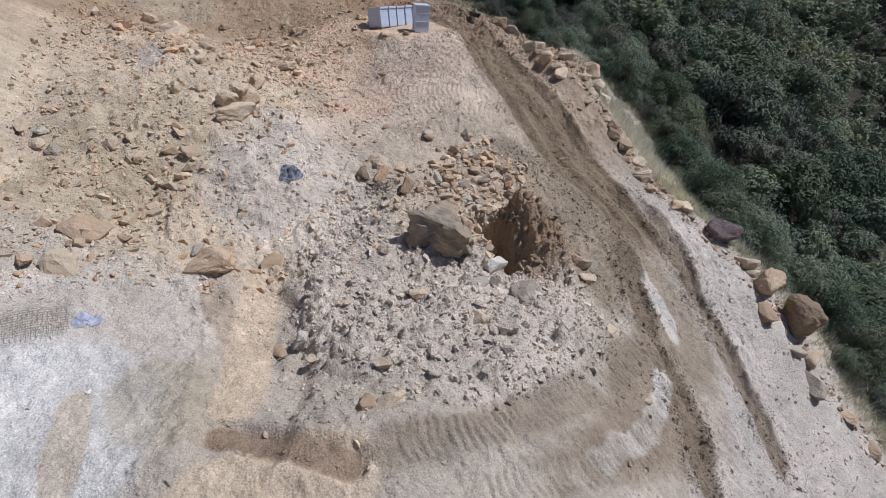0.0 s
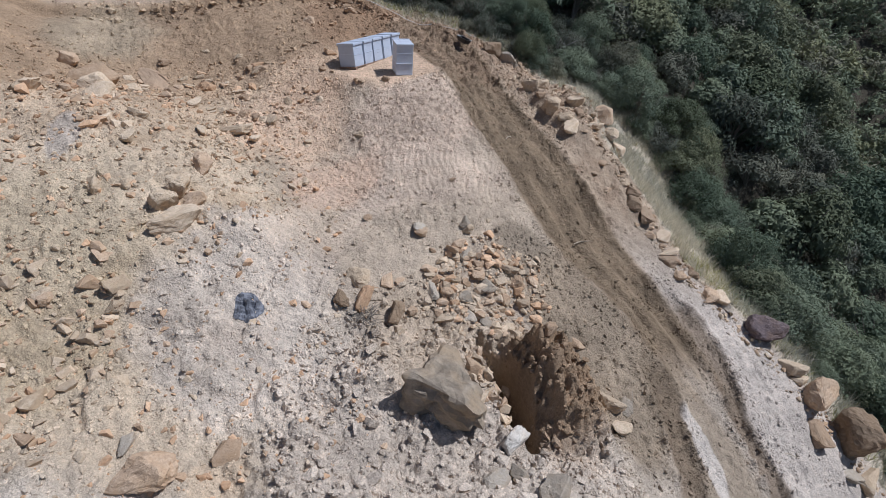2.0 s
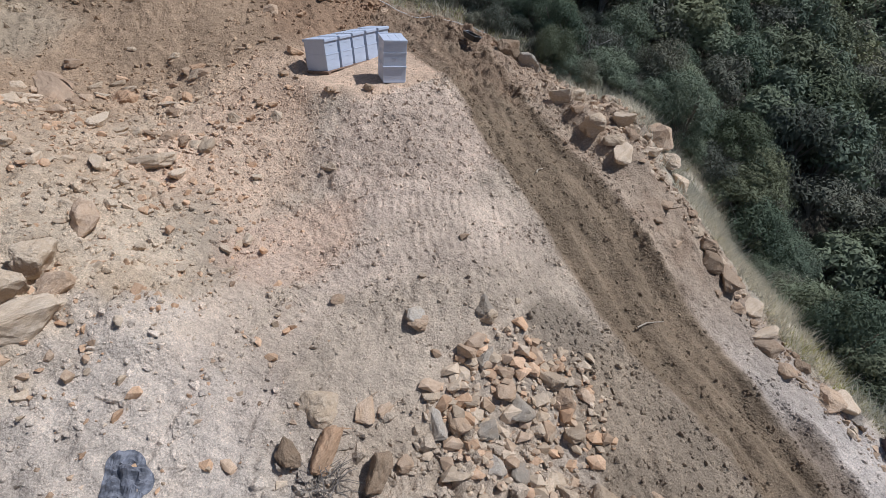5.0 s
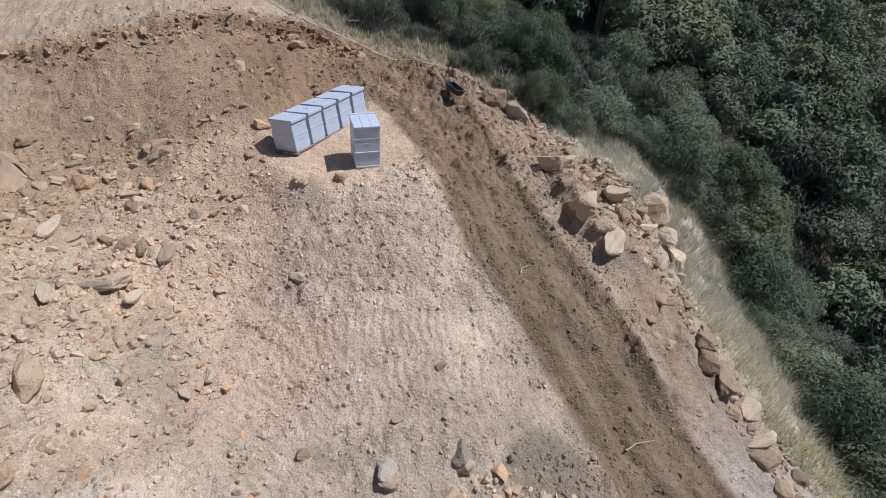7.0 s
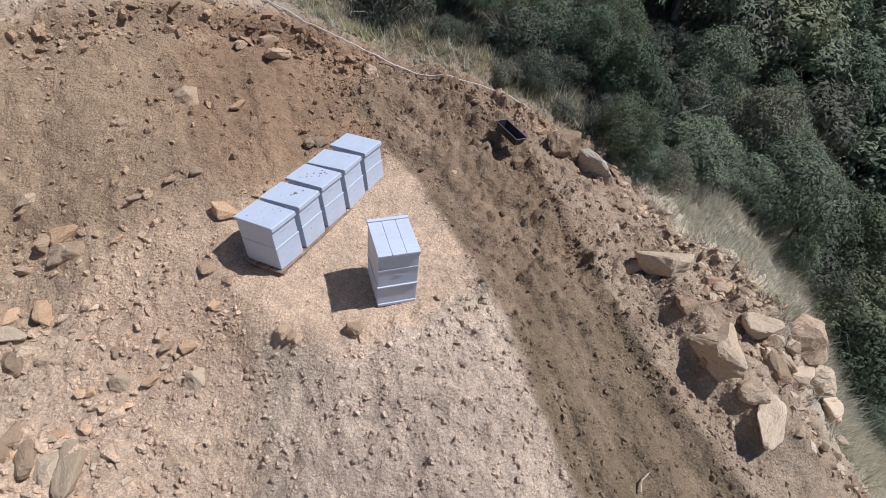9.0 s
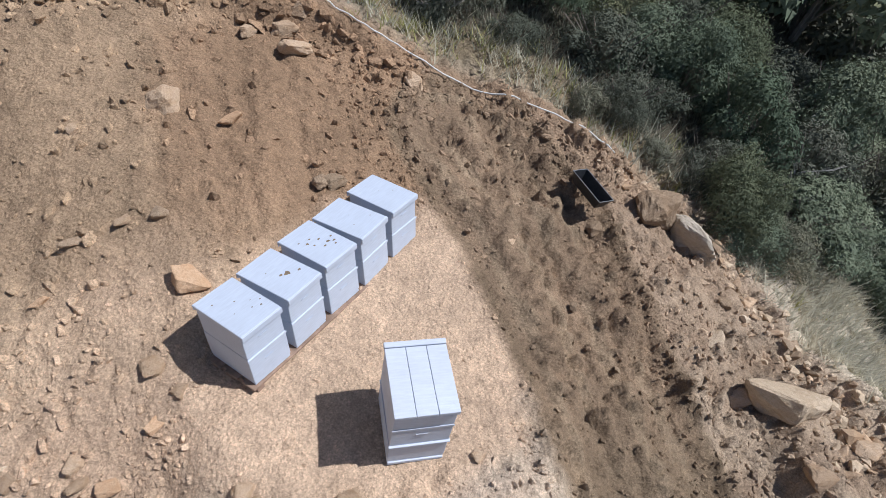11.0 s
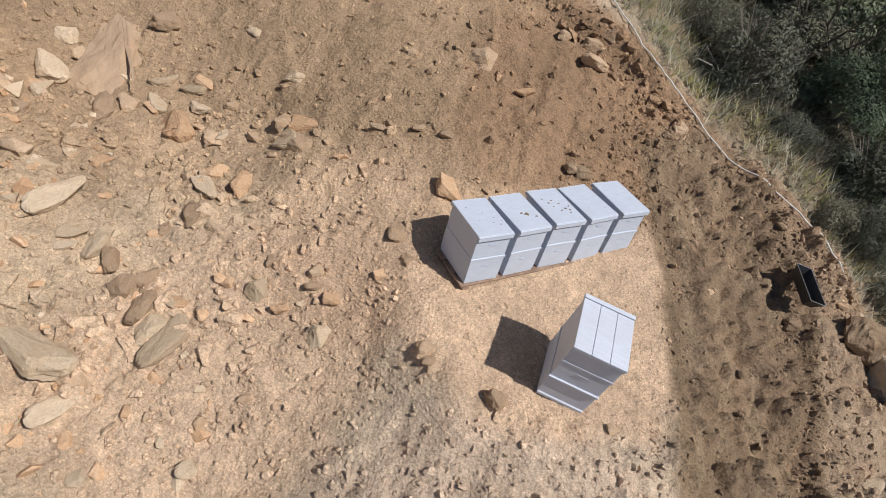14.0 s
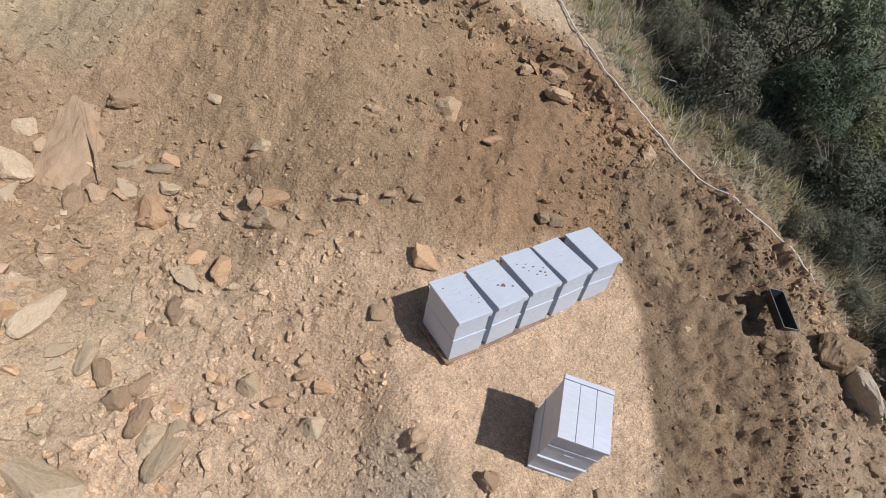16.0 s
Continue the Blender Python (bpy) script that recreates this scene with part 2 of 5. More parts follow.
def hermite(g, v, m, x):
    """Smooth curve through v at g, for each x; v, m: (stations,) or (len(x), stations)."""
    x = np.asarray(x, float)
    i = np.clip(np.searchsorted(g, x) - 1, 0, len(g) - 2)
    h = g[i + 1] - g[i]
    u = np.clip((x - g[i]) / h, 0, 1)
    if v.ndim == 1:
        a, b, p, q = v[i], v[i + 1], m[i], m[i + 1]
    else:
        k = np.arange(len(x))
        a, b, p, q = v[k, i], v[k, i + 1], m[k, i], m[k, i + 1]
    return (2 * u**3 - 3 * u**2 + 1) * a + (u**3 - 2 * u**2 + u) * h * p + (3 * u**2 - 2 * u**3) * b + (u**3 - u**2) * h * q


def slope_z(x, y):
    """The smooth hillside, without the diggings on it."""
    x, y = np.asarray(x, float).ravel(), np.asarray(y, float).ravel()
    cx, cy = np.clip(x, XS[0], XS[-1]), np.clip(y, YS[0], YS[-1])
    cols = np.stack([hermite(XS, row, tangents(XS, row), cx) for row in ZS], 1)
    z = hermite(YS, cols, tangents(YS, cols), cy)
    right, left = np.maximum(x - XS[-1], 0), np.maximum(XS[0] - x, 0)
    far, low = np.maximum(y - YS[-1], 0), np.maximum(YS[0] - y, 0)
    z = z - 0.5 * np.minimum(right, 6) + 0.62 * np.maximum(right - 9, 0) + 0.45 * left
    return z + 0.3 * far - 0.35 * low


# ---- numeric noise ----
def chance(i, j, s):
    """A fixed random number in 0..1 for each whole-number cell."""
    v = np.sin(i * 127.1 + j * 311.7 + s * 74.7) * 43758.5453
    return v - np.floor(v)


def value_noise(x, y, s):
    i, j = np.floor(x), np.floor(y)
    u, v = x - i, y - j
    u, v = u * u * (3 - 2 * u), v * v * (3 - 2 * v)
    a = chance(i, j, s) * (1 - u) + chance(i + 1, j, s) * u
    b = chance(i, j + 1, s) * (1 - u) + chance(i + 1, j + 1, s) * u
    return a * (1 - v) + b * v


def fractal(x, y, s, octaves=4, gain=0.55):
    """Layered noise, about -1..1."""
    out, amp, total = 0, 1.0, 0.0
    for k in range(octaves):
        out = out + amp * (2 * value_noise(x * 2.03**k + 17.3 * k, y * 2.03**k - 9.1 * k, s + k) - 1)
        total, amp = total + amp, amp * gain
    return out / total


def lumps(x, y, cell, s, fill=0.7):
    """Half-buried clods: round heaps of random size, one a cell at most; height in metres."""
    gx, gy = x / cell, y / cell
    i0, j0 = np.floor(gx), np.floor(gy)
    top = np.zeros_like(gx)
    for di in (-1, 0, 1):
        for dj in (-1, 0, 1):
            i, j = i0 + di, j0 + dj
            r = 0.2 + 0.42 * chance(i, j, s + 3) ** 1.5
            ux, uy = gx - i - chance(i, j, s + 1), gy - j - chance(i, j, s + 2)
            a = 6.28 * chance(i, j, s + 5)
            c, w = np.cos(a), np.sin(a)
            ux, uy = ux * c + uy * w, (uy * c - ux * w) * (1.0 + 0.8 * chance(i, j, s + 6))
            # flat-topped, tilted clods with steep sides
            side = np.minimum(r - np.maximum(np.abs(ux), np.abs(uy)), 1.35 * r - np.abs(ux) - np.abs(uy)) * 2.2
            h = np.clip(side, 0, 0.75 * r * (1 + 0.7 * ux / r)) * (chance(i, j, s + 4) < fill)
            top = np.maximum(top, h)
    return top * cell


def along(x, y, line):
    """Length along a polyline and signed distance from it (left of its way: plus) of the nearest point."""
    best, s_out, d_out, run = np.full(x.shape, 1e9), np.zeros_like(x), np.zeros_like(x), 0.0
    for (ax, ay), (bx, by) in zip(line, line[1:]):
        ex, ey = bx - ax, by - ay
        n = math.hypot(ex, ey)
        ex, ey = ex / n, ey / n
        u = np.clip((x - ax) * ex + (y - ay) * ey, 0, n)
        px, py = x - ax - u * ex, y - ay - u * ey
        d = np.hypot(px, py)
        near = d < best
        best = np.where(near, d, best)
        s_out = np.where(near, run + u, s_out)
        d_out = np.where(near, np.where(px * ey - py * ex < 0, d, -d), d_out)
        run += n
    return s_out, d_out


def soft(v, a, b):
    """0 below a, 1 above b (or the other way round), smooth between."""
    u = np.clip((v - a) / (b - a), 0, 1)
    return u * u * (3 - 2 * u)


def oval(x, y, cx, cy, rx, ry, turn=0.0):
    """1 at the middle of an ellipse, 0 at its rim and beyond that negative."""
    c, s = math.cos(radians(turn)), math.sin(radians(turn))
    u, v = ((x - cx) * c + (y - cy) * s) / rx, (-(x - cx) * s + (y - cy) * c) / ry
    return 1 - np.sqrt(u * u + v * v)


# lines on the plan: haul road, edge of the bench with its row of stones, tread marks, lip of the upper bank
ROAD = [(1.31, 3.65), (1.85, 2.31), (2.03, 1.09), (2.32, -1.95), (3.12, -3.94), (3.97, -6.38), (4.49, -8.29), (4.40, -10.03), (3.49, -11.43), (1.76, -12.40), (-0.39, -12.95), (-3.79, -13.17)]
EDGE = [(-3.3, 8.45), (-1.45, 6.6), (-0.66, 5.55), (0.38, 4.84), (1.5, 4.44), (2.42, 3.95), (3.2, 3.36), (4.33, 2.57), (4.61, 1.14), (4.73, -0.11), (4.85, -1.99), (5.39, -3.46), (5.82, -5.73), (6.73, -7.28), (7.89, -8.85), (9.17, -10.48), (11.01, -13.09), (15.79, -21.06)]
TREADS = [
    [(1.58, -3.02), (0.48, -2.85), (-0.65, -2.62), (-1.6, -2.85), (-2.3, -3.55), (-3.2, -5.11), (-3.65, -5.87), (-4.02, -6.52)],
    [(1.5, -3.75), (0.2, -3.45), (-0.8, -3.5), (-1.5, -3.95), (-2.0, -4.5), (-2.37, -5.18), (-2.84, -6.01), (-3.09, -6.62)],
    [(3.1, -9.8), (2.48, -10.4), (1.06, -11.49), (-0.24, -12.2), (-1.2, -12.6), (-2.33, -12.8)],
    [(3.3, -10.9), (1.7, -12.2), (0.2, -12.95), (-1.3, -13.4)],
]
RUTS = [
    [(3.45, -7.2), (3.52, -7.79), (3.34, -8.79), (3.22, -9.76), (3.34, -10.58), (3.39, -11.34), (3.15, -12.27)],
    [(4.5, -6.0), (5.09, -7.25), (5.11, -8.7), (5.24, -9.59), (5.5, -10.47), (5.63, -11.4)],
]
# washed silt, the wet runnel below it, and a strip that stayed pale between the ruts
DUNE = [(-4.1, -8.6), (-4.2, -9.4), (-4.27, -10.14), (-4.33, -11.4)]
WASH = [(-4.5, -11.98), (-3.67, -12.43), (-2.9, -12.85)]
PALE_ARC = [(3.1, -10.5), (2.75, -11.1), (2.16, -11.71), (0.55, -12.8)]
BRUSH_LINE = [(-3.2, 10.6), (-0.3, 6.95), (0.55, 5.85), (1.7, 5.05), (2.85, 4.45), (3.85, 3.5), (4.75, 2.85), (6.2, 2.1), (7.9, 1.5), (8.9, 0.7), (9.2, -0.7), (8.7, -2.3), (7.5, -4.3), (7.4, -5.7), (8.5, -7.6), (9.9, -10.1), (12.8, -15), (17.8, -23)]
LIP = [(-14.01, 5.63), (-6.51, 5.47), (-4.28, 5.19), (-2.14, 5.44), (-0.21, 5.01), (1.02, 4.28)]


def treads(x, y):
    """Depth and mask of the cleat marks that the machine left."""
    z, mask = np.zeros_like(x), np.zeros_like(x)
    broken = fractal(x * 3.3, y * 3.3, 77, 3)
    for k, line in enumerate(TREADS):
        s, d = along(x, y, line)
        m = soft(np.abs(d + 0.05 * fractal(x * 2, y * 2, 90 + k, 2)), 0.27, 0.18)
        m = m * soft(fractal(x * 0.9, y * 0.9, 70 + k, 2), -0.9, -0.25)
        bar = np.abs(((s / 0.13 + 0.3 * np.abs(d) / 0.2 + 0.25 * broken) % 1.0) - 0.5) * 2
        z = z + m * ((0.7 + 0.9 * broken) * (0.026 if k < 2 else 0.05) * soft(bar, 0.25, 0.6) - 0.025)
        mask = np.maximum(mask, m)
    return z, mask


def ruts_of(x, y):
    """Depth and mask of the wheel ruts below the bend."""
    z, mask = np.zeros_like(x), np.zeros_like(x)
    for k, line in enumerate(RUTS):
        s, d = along(x, y, line)
        d = np.abs(d + 0.07 * fractal(x * 2.1, y * 2.1, 140 + k, 3))
        wide = 0.27 + 0.12 * fractal(x * 0.9, y * 0.9, 150 + k, 2)
        ends = soft(s, 0.0, 0.6)
        z = z + ends * (0.07 * np.exp(-(((d - wide - 0.06) / 0.08) ** 2)) * (0.4 + value_noise(x * 5, y * 5, 160 + k)) - 0.06 * soft(d, wide, wide * 0.4))
        mask = np.maximum(mask, ends * soft(d, wide + 0.13, wide * 0.7))
    return z, mask


def ground_z(x, y, fine=True):
    """The ground with its diggings, clods, ruts and stones' beds."""
    x, y = np.asarray(x, float).ravel(), np.asarray(y, float).ravel()
    z = slope_z(x, y)
    wob = 0.3 * fractal(x * 0.7, y * 0.7, 5, 3)
    # level pad under the hives
    pad = soft(oval(x, y, 0.08, 1.07, 1.35, 1.75, -42) + 0.12 * wob, -0.1, 0.25)
    behind = np.clip(-0.709 * (x + 0.9) + 0.705 * (y - 0.725), 0, 0.55) * soft(np.abs(0.705 * (x + 0.16) + 0.709 * (y - 1.47)), 1.5, 1.1)
    z = z * (1 - pad) + (-0.02 + 0.05 * x - 0.167 * behind) * pad
    # pit with the heap beside it
    crag = fractal(x * 3.1, y * 3.1, 8, 4, 0.7)
    ring = soft(oval(x, y, 1.25, -8.0, 0.95, 1.5, 8) + 0.2 * wob + 0.1 * crag, 0.0, 0.7)
    z = z + (0.85 + 0.28 * crag) * ring
    z = z + 0.32 * soft(oval(x, y, -0.9, -9.49, 3.0, 3.1) + 0.35 * wob + 0.15 * crag, 0.0, 0.28) * soft(y, -12.3, -10.6)
    hole = soft(oval(x, y, 0.55, -7.9, 0.44, 1.3, 6) + 0.15 * wob + 0.15 * crag, 0.0, 0.45)
    slit = soft(oval(x, y, 0.36, -7.85, 0.27, 1.3, 4) + 0.35 * crag, 0.0, 0.45)
    z = z - (0.3 - 0.15 * crag) * hole - 2.4 * slit
    # heaped edge where the largest stones were pushed up
    z = z + 0.3 * soft(oval(x, y, 4.21, -0.88, 0.75, 1.9, 4) + 0.2 * wob, 0.0, 0.6)
    z = z + 0.55 * soft(oval(x, y, 5.23, -0.34, 0.95, 1.7, 8) + 0.2 * wob, 0.0, 0.8)
    # wash-outs of silt in the low corner
    silt = soft(oval(x, y, -4.1, -10.8, 0.9, 2.4, -2) + 0.15 * wob, 0.0, 0.25)
    z = z - 0.12 * silt
    wash = soft(np.abs(along(x, y, WASH)[1] + 0.2 * wob), 0.3, 0.18)
    z = z - 0.1 * wash
    # road, sunk a little, with ruts along it
    s, d = along(x, y, ROAD)
    half = 0.78 - 0.25 * soft(s, 7.5, 11.0)
    road = soft(np.abs(d + 0.18 * wob), half + 0.22, half - 0.1) * soft(y, -8.6, -6.8)
    z = z - 0.06 * road
    if not fine:
        return z
    ruts = (0.05 * np.sin(d * 9.5 + 0.8 * fractal(x * 0.6, y * 0.6, 11, 2) * 3) + 0.02 * np.sin(d * 31 + 5 * fractal(x * 0.5, y * 0.5, 14, 2)) * value_noise(x * 1.5, y * 1.5, 15)) * soft(np.abs(d), half + 0.15, half - 0.25)
    berm = 0.075 * np.exp(-(((np.abs(d) - half - 0.08) / 0.12) ** 2)) * (0.4 + 0.9 * value_noise(x * 2.3, y * 2.3, 12))
    z = z + (ruts + berm * soft(s, 0.5, 2.0)) * soft(y, -8.6, -6.8) * (1 - pad)
    rz, rm = ruts_of(x, y)
    z = z + rz
    # lip of the upper bank
    _, dl = along(x, y, LIP)
    z = z + 0.2 * soft(dl + 0.35 * wob, -0.12, 0.12) * soft(np.abs(dl), 3.0, 0.8) * soft(x, 1.2, 0.2)
    e_s, e_d = along(x, y, EDGE)
    tz, tm = treads(x, y)
    z = z + tz * (1 - road) * (1 - pad)
    inside = soft(e_d, 1.2, 0.1)
    calm = np.maximum.reduce([0.88 * pad, 0.85 * silt, 0.9 * wash, 0.35 * road * soft(y, 1.0, -1.0), 0.92 * tm])
    heap = soft(oval(x, y, -0.82, -9.08, 2.8, 3.3) + 0.25 * wob, 0.0, 0.2)
    bank = soft(y + 0.6 * wob, 1.4, 2.6) * (1 - pad)
    left = soft(x + 0.8 * wob, -2.0, -3.6)
    smooth_low = soft(oval(x, y, -8.00, -10.96, 3.6, 4.0) + 0.3 * wob, 0, 0.4)
    fan = soft(oval(x, y, -0.01, -1.32, 1.9, 1.7) + 0.2 * wob, 0, 0.4)
    rough = np.clip(0.6 + 0.75 * heap + 0.12 * left - 0.18 * bank * soft(x, 0.8, -0.8) + 0.15 * bank * soft(x, -0.2, 1.2) + 0.05 * fan + 0.1 * road + 0.4 * rm + 0.45 * soft(x, 1.2, 1.8) * soft(y, -1.0, 0.6) * 2.0 - 0.5 * smooth_low - 0.3 * soft(x, -1.0, -2.0) * soft(y, -1.5, 0.0), 0.15, 1.9) * (1 - calm) + 0.05
    broken = soft(fractal(x * 0.8, y * 0.8, 21, 3), -0.5, 0.35)
    z = z + inside * rough * (0.16 * fractal(x * 1.3, y * 1.3, 31, 6, 0.66) + (0.25 + 0.75 * broken) * (0.45 * lumps(x, y, 0.42, 41, 0.4) + 0.75 * lumps(x, y, 0.2, 51, 0.6) + 0.9 * lumps(x, y, 0.1, 61, 0.6)))
    z = z + inside * (1 - 0.5 * pad) * 0.034 * fractal(x * 6, y * 6, 65, 3, 0.75)
    # scrape marks down the bank
    z = z - inside * bank * 0.07 * np.abs(fractal(x * 3.6 + 0.5 * y, y * 0.9, 88, 4, 0.6)) * soft(fractal(x * 0.7, y * 0.7, 89, 2), -0.4, 0.2)
    # bedding ribs of the rock on the left slope
    ribs = np.abs(fractal((x + 0.45 * y) * 2.2, (y - 0.45 * x) * 0.5, 81, 4))
    z = z + inside * left * 0.07 * (0.5 - ribs)
    # slabs of bedrock half out of the cut slope
    z = z + inside * left * (1 - smooth_low) * (1 - silt) * (0.5 + 0.5 * soft(y, -3.0, -4.5)) * (0.24 * lumps(x, y, 1.1, 171, 0.5) + 0.24 * lumps(x, y, 0.6, 181, 0.5))
    # runnels that rain cut into the fill below the pad
    z = z - fan * 0.05 * np.abs(fractal(x * 2.6, y * 1.0, 86, 4))
    return z + (1 - inside) * 0.3 * fractal(x * 0.35, y * 0.35, 95, 4)


def ground_point(x, y, fine=True):
    return float(ground_z(np.array([x]), np.array([y]), fine)[0])


def soil_colours(x, y):
    """Base colour of each kind of soil by where it lies, with its wetness; shade under the brush is painted in."""
    wob = fractal(x * 0.75, y * 0.75, 105, 4)
    wob2 = fractal(x * 2.6, y * 2.6, 115, 4)
    w = 0.28 * wob + 0.16 * wob2
    col = np.empty((len(x), 4))
    col[:] = (0.48, 0.39, 0.295, 0.0)

    def lay(mask, c, wet=0.0):
        m = np.clip(mask, 0, 1)[:, None]
        col[:] = col * (1 - m) + np.array([*c, wet]) * m

    lay(soft(y + 0.9 * w, -4.9, -6.8) * 0.85, (0.47, 0.4, 0.325))
    lay(soft(x + w, -2.4, -3.6) * soft(y, -9.9, -7.2), (0.57, 0.46, 0.335))
    lay(soft(x + w, -2.4, -3.6) * soft(y, -9.0, -7.2) * soft(wob + 0.6 * wob2, 0.0, 0.4) * 0.5, (0.4, 0.295, 0.19))
    lay(soft(x + w, -2.6, -3.8) * soft(y + w, -3.2, -0.6) * 0.75, (0.52, 0.395, 0.275))
    lay(soft(oval(x, y, -6.2, 1.9, 3.4, 2.6) + w, 0.0, 0.5) * 0.85, (0.41, 0.308, 0.21))
    lay(soft(oval(x, y, -6.95, -5.25, 2.6, 3.6) + w, 0.1, 0.6) * 0.35, (0.44, 0.36, 0.23))
    lay(soft(oval(x, y, -3.71, -6.33, 1.9, 2.3) + w, 0.0, 0.4) * 0.85, (0.59, 0.505, 0.42))
    lay(soft(oval(x, y, -2.61, -0.54, 1.7, 2.3) + 0.9 * w, 0.0, 0.45) * 0.85, (0.58, 0.425, 0.3))
    lay(soft(oval(x, y, 0.09, -1.53, 1.75, 1.8) + 0.7 * w, 0.0, 0.35) * 0.9, (0.555, 0.435, 0.335))
    lay(soft(oval(x, y, -0.2, -3.1, 2.6, 1.1, -6) + 0.6 * w, 0.0, 0.4) * 0.8, (0.59, 0.47, 0.365))
    lay(soft(oval(x, y, -1.75, -2.85, 1.35, 0.85, 25) + 0.6 * w, 0.0, 0.35) * 0.9, (0.58, 0.425, 0.31))
    lay(0.6 * soft(oval(x, y, 0.56, -3.49, 1.9, 0.9) + 0.7 * w, 0.0, 0.4) * 0.7, (0.56, 0.45, 0.345))
    lay(soft(oval(x, y, -6.86, -2.2, 0.35, 0.8) + 0.6 * w, 0.0, 0.3) * 0.45, (0.38, 0.36, 0.355))
    lay(soft(y - 0.25 * x + 0.8 * w, 1.5, 2.5), (0.37, 0.265, 0.172))
    lay(soft(oval(x, y, 0.7, 4.3, 3.4, 2.6, 20) + 0.8 * w, 0.0, 0.4) * 0.9, (0.285, 0.188, 0.118))
    lay(soft(oval(x, y, -2.1, 1.0, 1.3, 1.4) + 0.8 * w, 0.0, 0.5) * 0.8, (0.54, 0.385, 0.265))
    lay(soft(oval(x, y, -3.50, 1.41, 2.2, 1.1) + w, 0.0, 0.6) * 0.6, (0.52, 0.385, 0.262))
    lay(soft(oval(x, y, -7.4, 4.4, 1.9, 1.9) + w, 0.0, 0.5) * 0.6, (0.4, 0.335, 0.24))
    _, dl = along(x, y, LIP)
    lay(soft(dl + 0.5 * w, 0.15, 0.6) * soft(x, 1.0, 0.0), (0.46, 0.36, 0.265))
    lay(soft(oval(x, y, 0.08, 1.07, 1.4, 1.8, -42) + 0.5 * w, 0.0, 0.2), (0.58, 0.425, 0.3))
    lay(soft(oval(x, y, -0.9, -9.28, 2.95, 3.1) + 0.4 * w, 0.0, 0.2) * 0.9, (0.56, 0.475, 0.39))
    lay(soft(oval(x, y, -0.26, -6.80, 2.0, 1.7) + 0.6 * w, 0.0, 0.5) * 0.6, (0.46, 0.36, 0.255))
    lay(soft(oval(x, y, 2.6, -7.1, 1.4, 2.7, 8) + 0.7 * w, 0.0, 0.35) * 0.9, (0.3, 0.235, 0.165), 0.05)
    lay(soft(oval(x, y, 1.1, -8.1, 1.1, 1.6) + 0.5 * w, 0.0, 0.4) * 0.9, (0.3, 0.205, 0.125))
    lay(soft(oval(x, y, -8.30, -10.96, 3.8, 4.2) + 0.9 * w, 0.0, 0.5), (0.56, 0.49, 0.415))
    lay(soft(oval(x, y, -7.2, -11.9, 2.4, 2.2) + 0.5 * w, 0.0, 0.25), (0.66, 0.615, 0.565))
    lay(soft(oval(x, y, -6.25, -11.9, 0.3, 1.1, 8) + 0.8 * w, 0.0, 0.3) * 0.8, (0.6, 0.49, 0.37))
    lay(soft(oval(x, y, -5.3, -9.5, 0.8, 1.1) + 0.6 * w, 0.0, 0.3) * 0.8, (0.58, 0.505, 0.43))
    lay(soft(oval(x, y, -5.2, -11.4, 0.85, 1.1, 30) + 0.7 * w, 0.0, 0.25) * 0.6, (0.45, 0.38, 0.275))
    lay(soft(oval(x, y, -4.75, -9.4, 0.3, 0.8, 20) + 0.5 * w, 0.0, 0.25) * 0.8, (0.4, 0.31, 0.225), 0.3)
    lay(soft(np.abs(along(x, y, DUNE)[1] + 0.25 * w), 0.42, 0.32), (0.59, 0.465, 0.335))
    lay(soft(oval(x, y, -3.8, -13.0, 1.4, 0.75) + 0.4 * w, 0.0, 0.2), (0.6, 0.475, 0.345))
    lay(soft(np.abs(along(x, y, WASH)[1] + 0.2 * w), 0.24, 0.16), (0.31, 0.225, 0.155), 0.6)
    # pale compacted strip between road and edge
    e_s, e_d = along(x, y, EDGE)
    s, d = along(x, y, ROAD)
    lay(soft(d, 0.4, 0.9) * soft(e_d, 0.6, -0.2) * 0.9, (0.3, 0.215, 0.147))
    lay(soft(d + w, 0.5, 0.9) * soft(e_d, 0.6, -0.2) * soft(y + w, 2.6, 0.4) * soft(wob2, -0.5, 0.2) * 0.75, (0.42, 0.33, 0.24))
    lay(soft(d + w, 0.4, 0.9) * soft(e_d, 0.6, -0.2) * soft(y, -3.6, -5.5) * 0.8, (0.43, 0.365, 0.3), 0.1)
    lay(soft(d + 1.2 * w, 0.4, 0.9) * soft(e_d, 0.6, -0.2) * soft(y + 1.5 * w, -4.8, -6.8), (0.54, 0.47, 0.405), 0.1)
    half = 0.8 - 0.25 * soft(s, 7.5, 11.0)
    off_heap = soft(oval(x, y, -0.83, -9.49, 2.9, 3.1) + 0.3 * w, 0.06, -0.04)
    lay(soft(oval(x, y, 2.0, -11.3, 2.9, 1.3, 28) + 0.7 * w, 0.0, 0.35) * 0.85 * off_heap, (0.29, 0.225, 0.16), 0.1)
    lay(soft(oval(x, y, 3.9, -9.0, 0.95, 2.2, 12) + 0.7 * w, 0.0, 0.3) * 0.7, (0.3, 0.235, 0.165), 0.1)
    lay(soft(oval(x, y, 4.9, -11.0, 0.22, 0.9, 8) + 1.1 * w, 0.0, 0.15), (0.5, 0.445, 0.385))
    lay(soft(np.abs(d + 0.3 * w), half + 0.16, half - 0.06) * soft(y + 0.6 * w, -8.6, -7.0), (0.22, 0.163, 0.107), 0.15)
    lay(soft(np.abs(d + 0.3 * w), half + 0.16, half - 0.06) * soft(y + 0.6 * w, -0.8, 0.8), (0.245, 0.174, 0.116), 0.1)
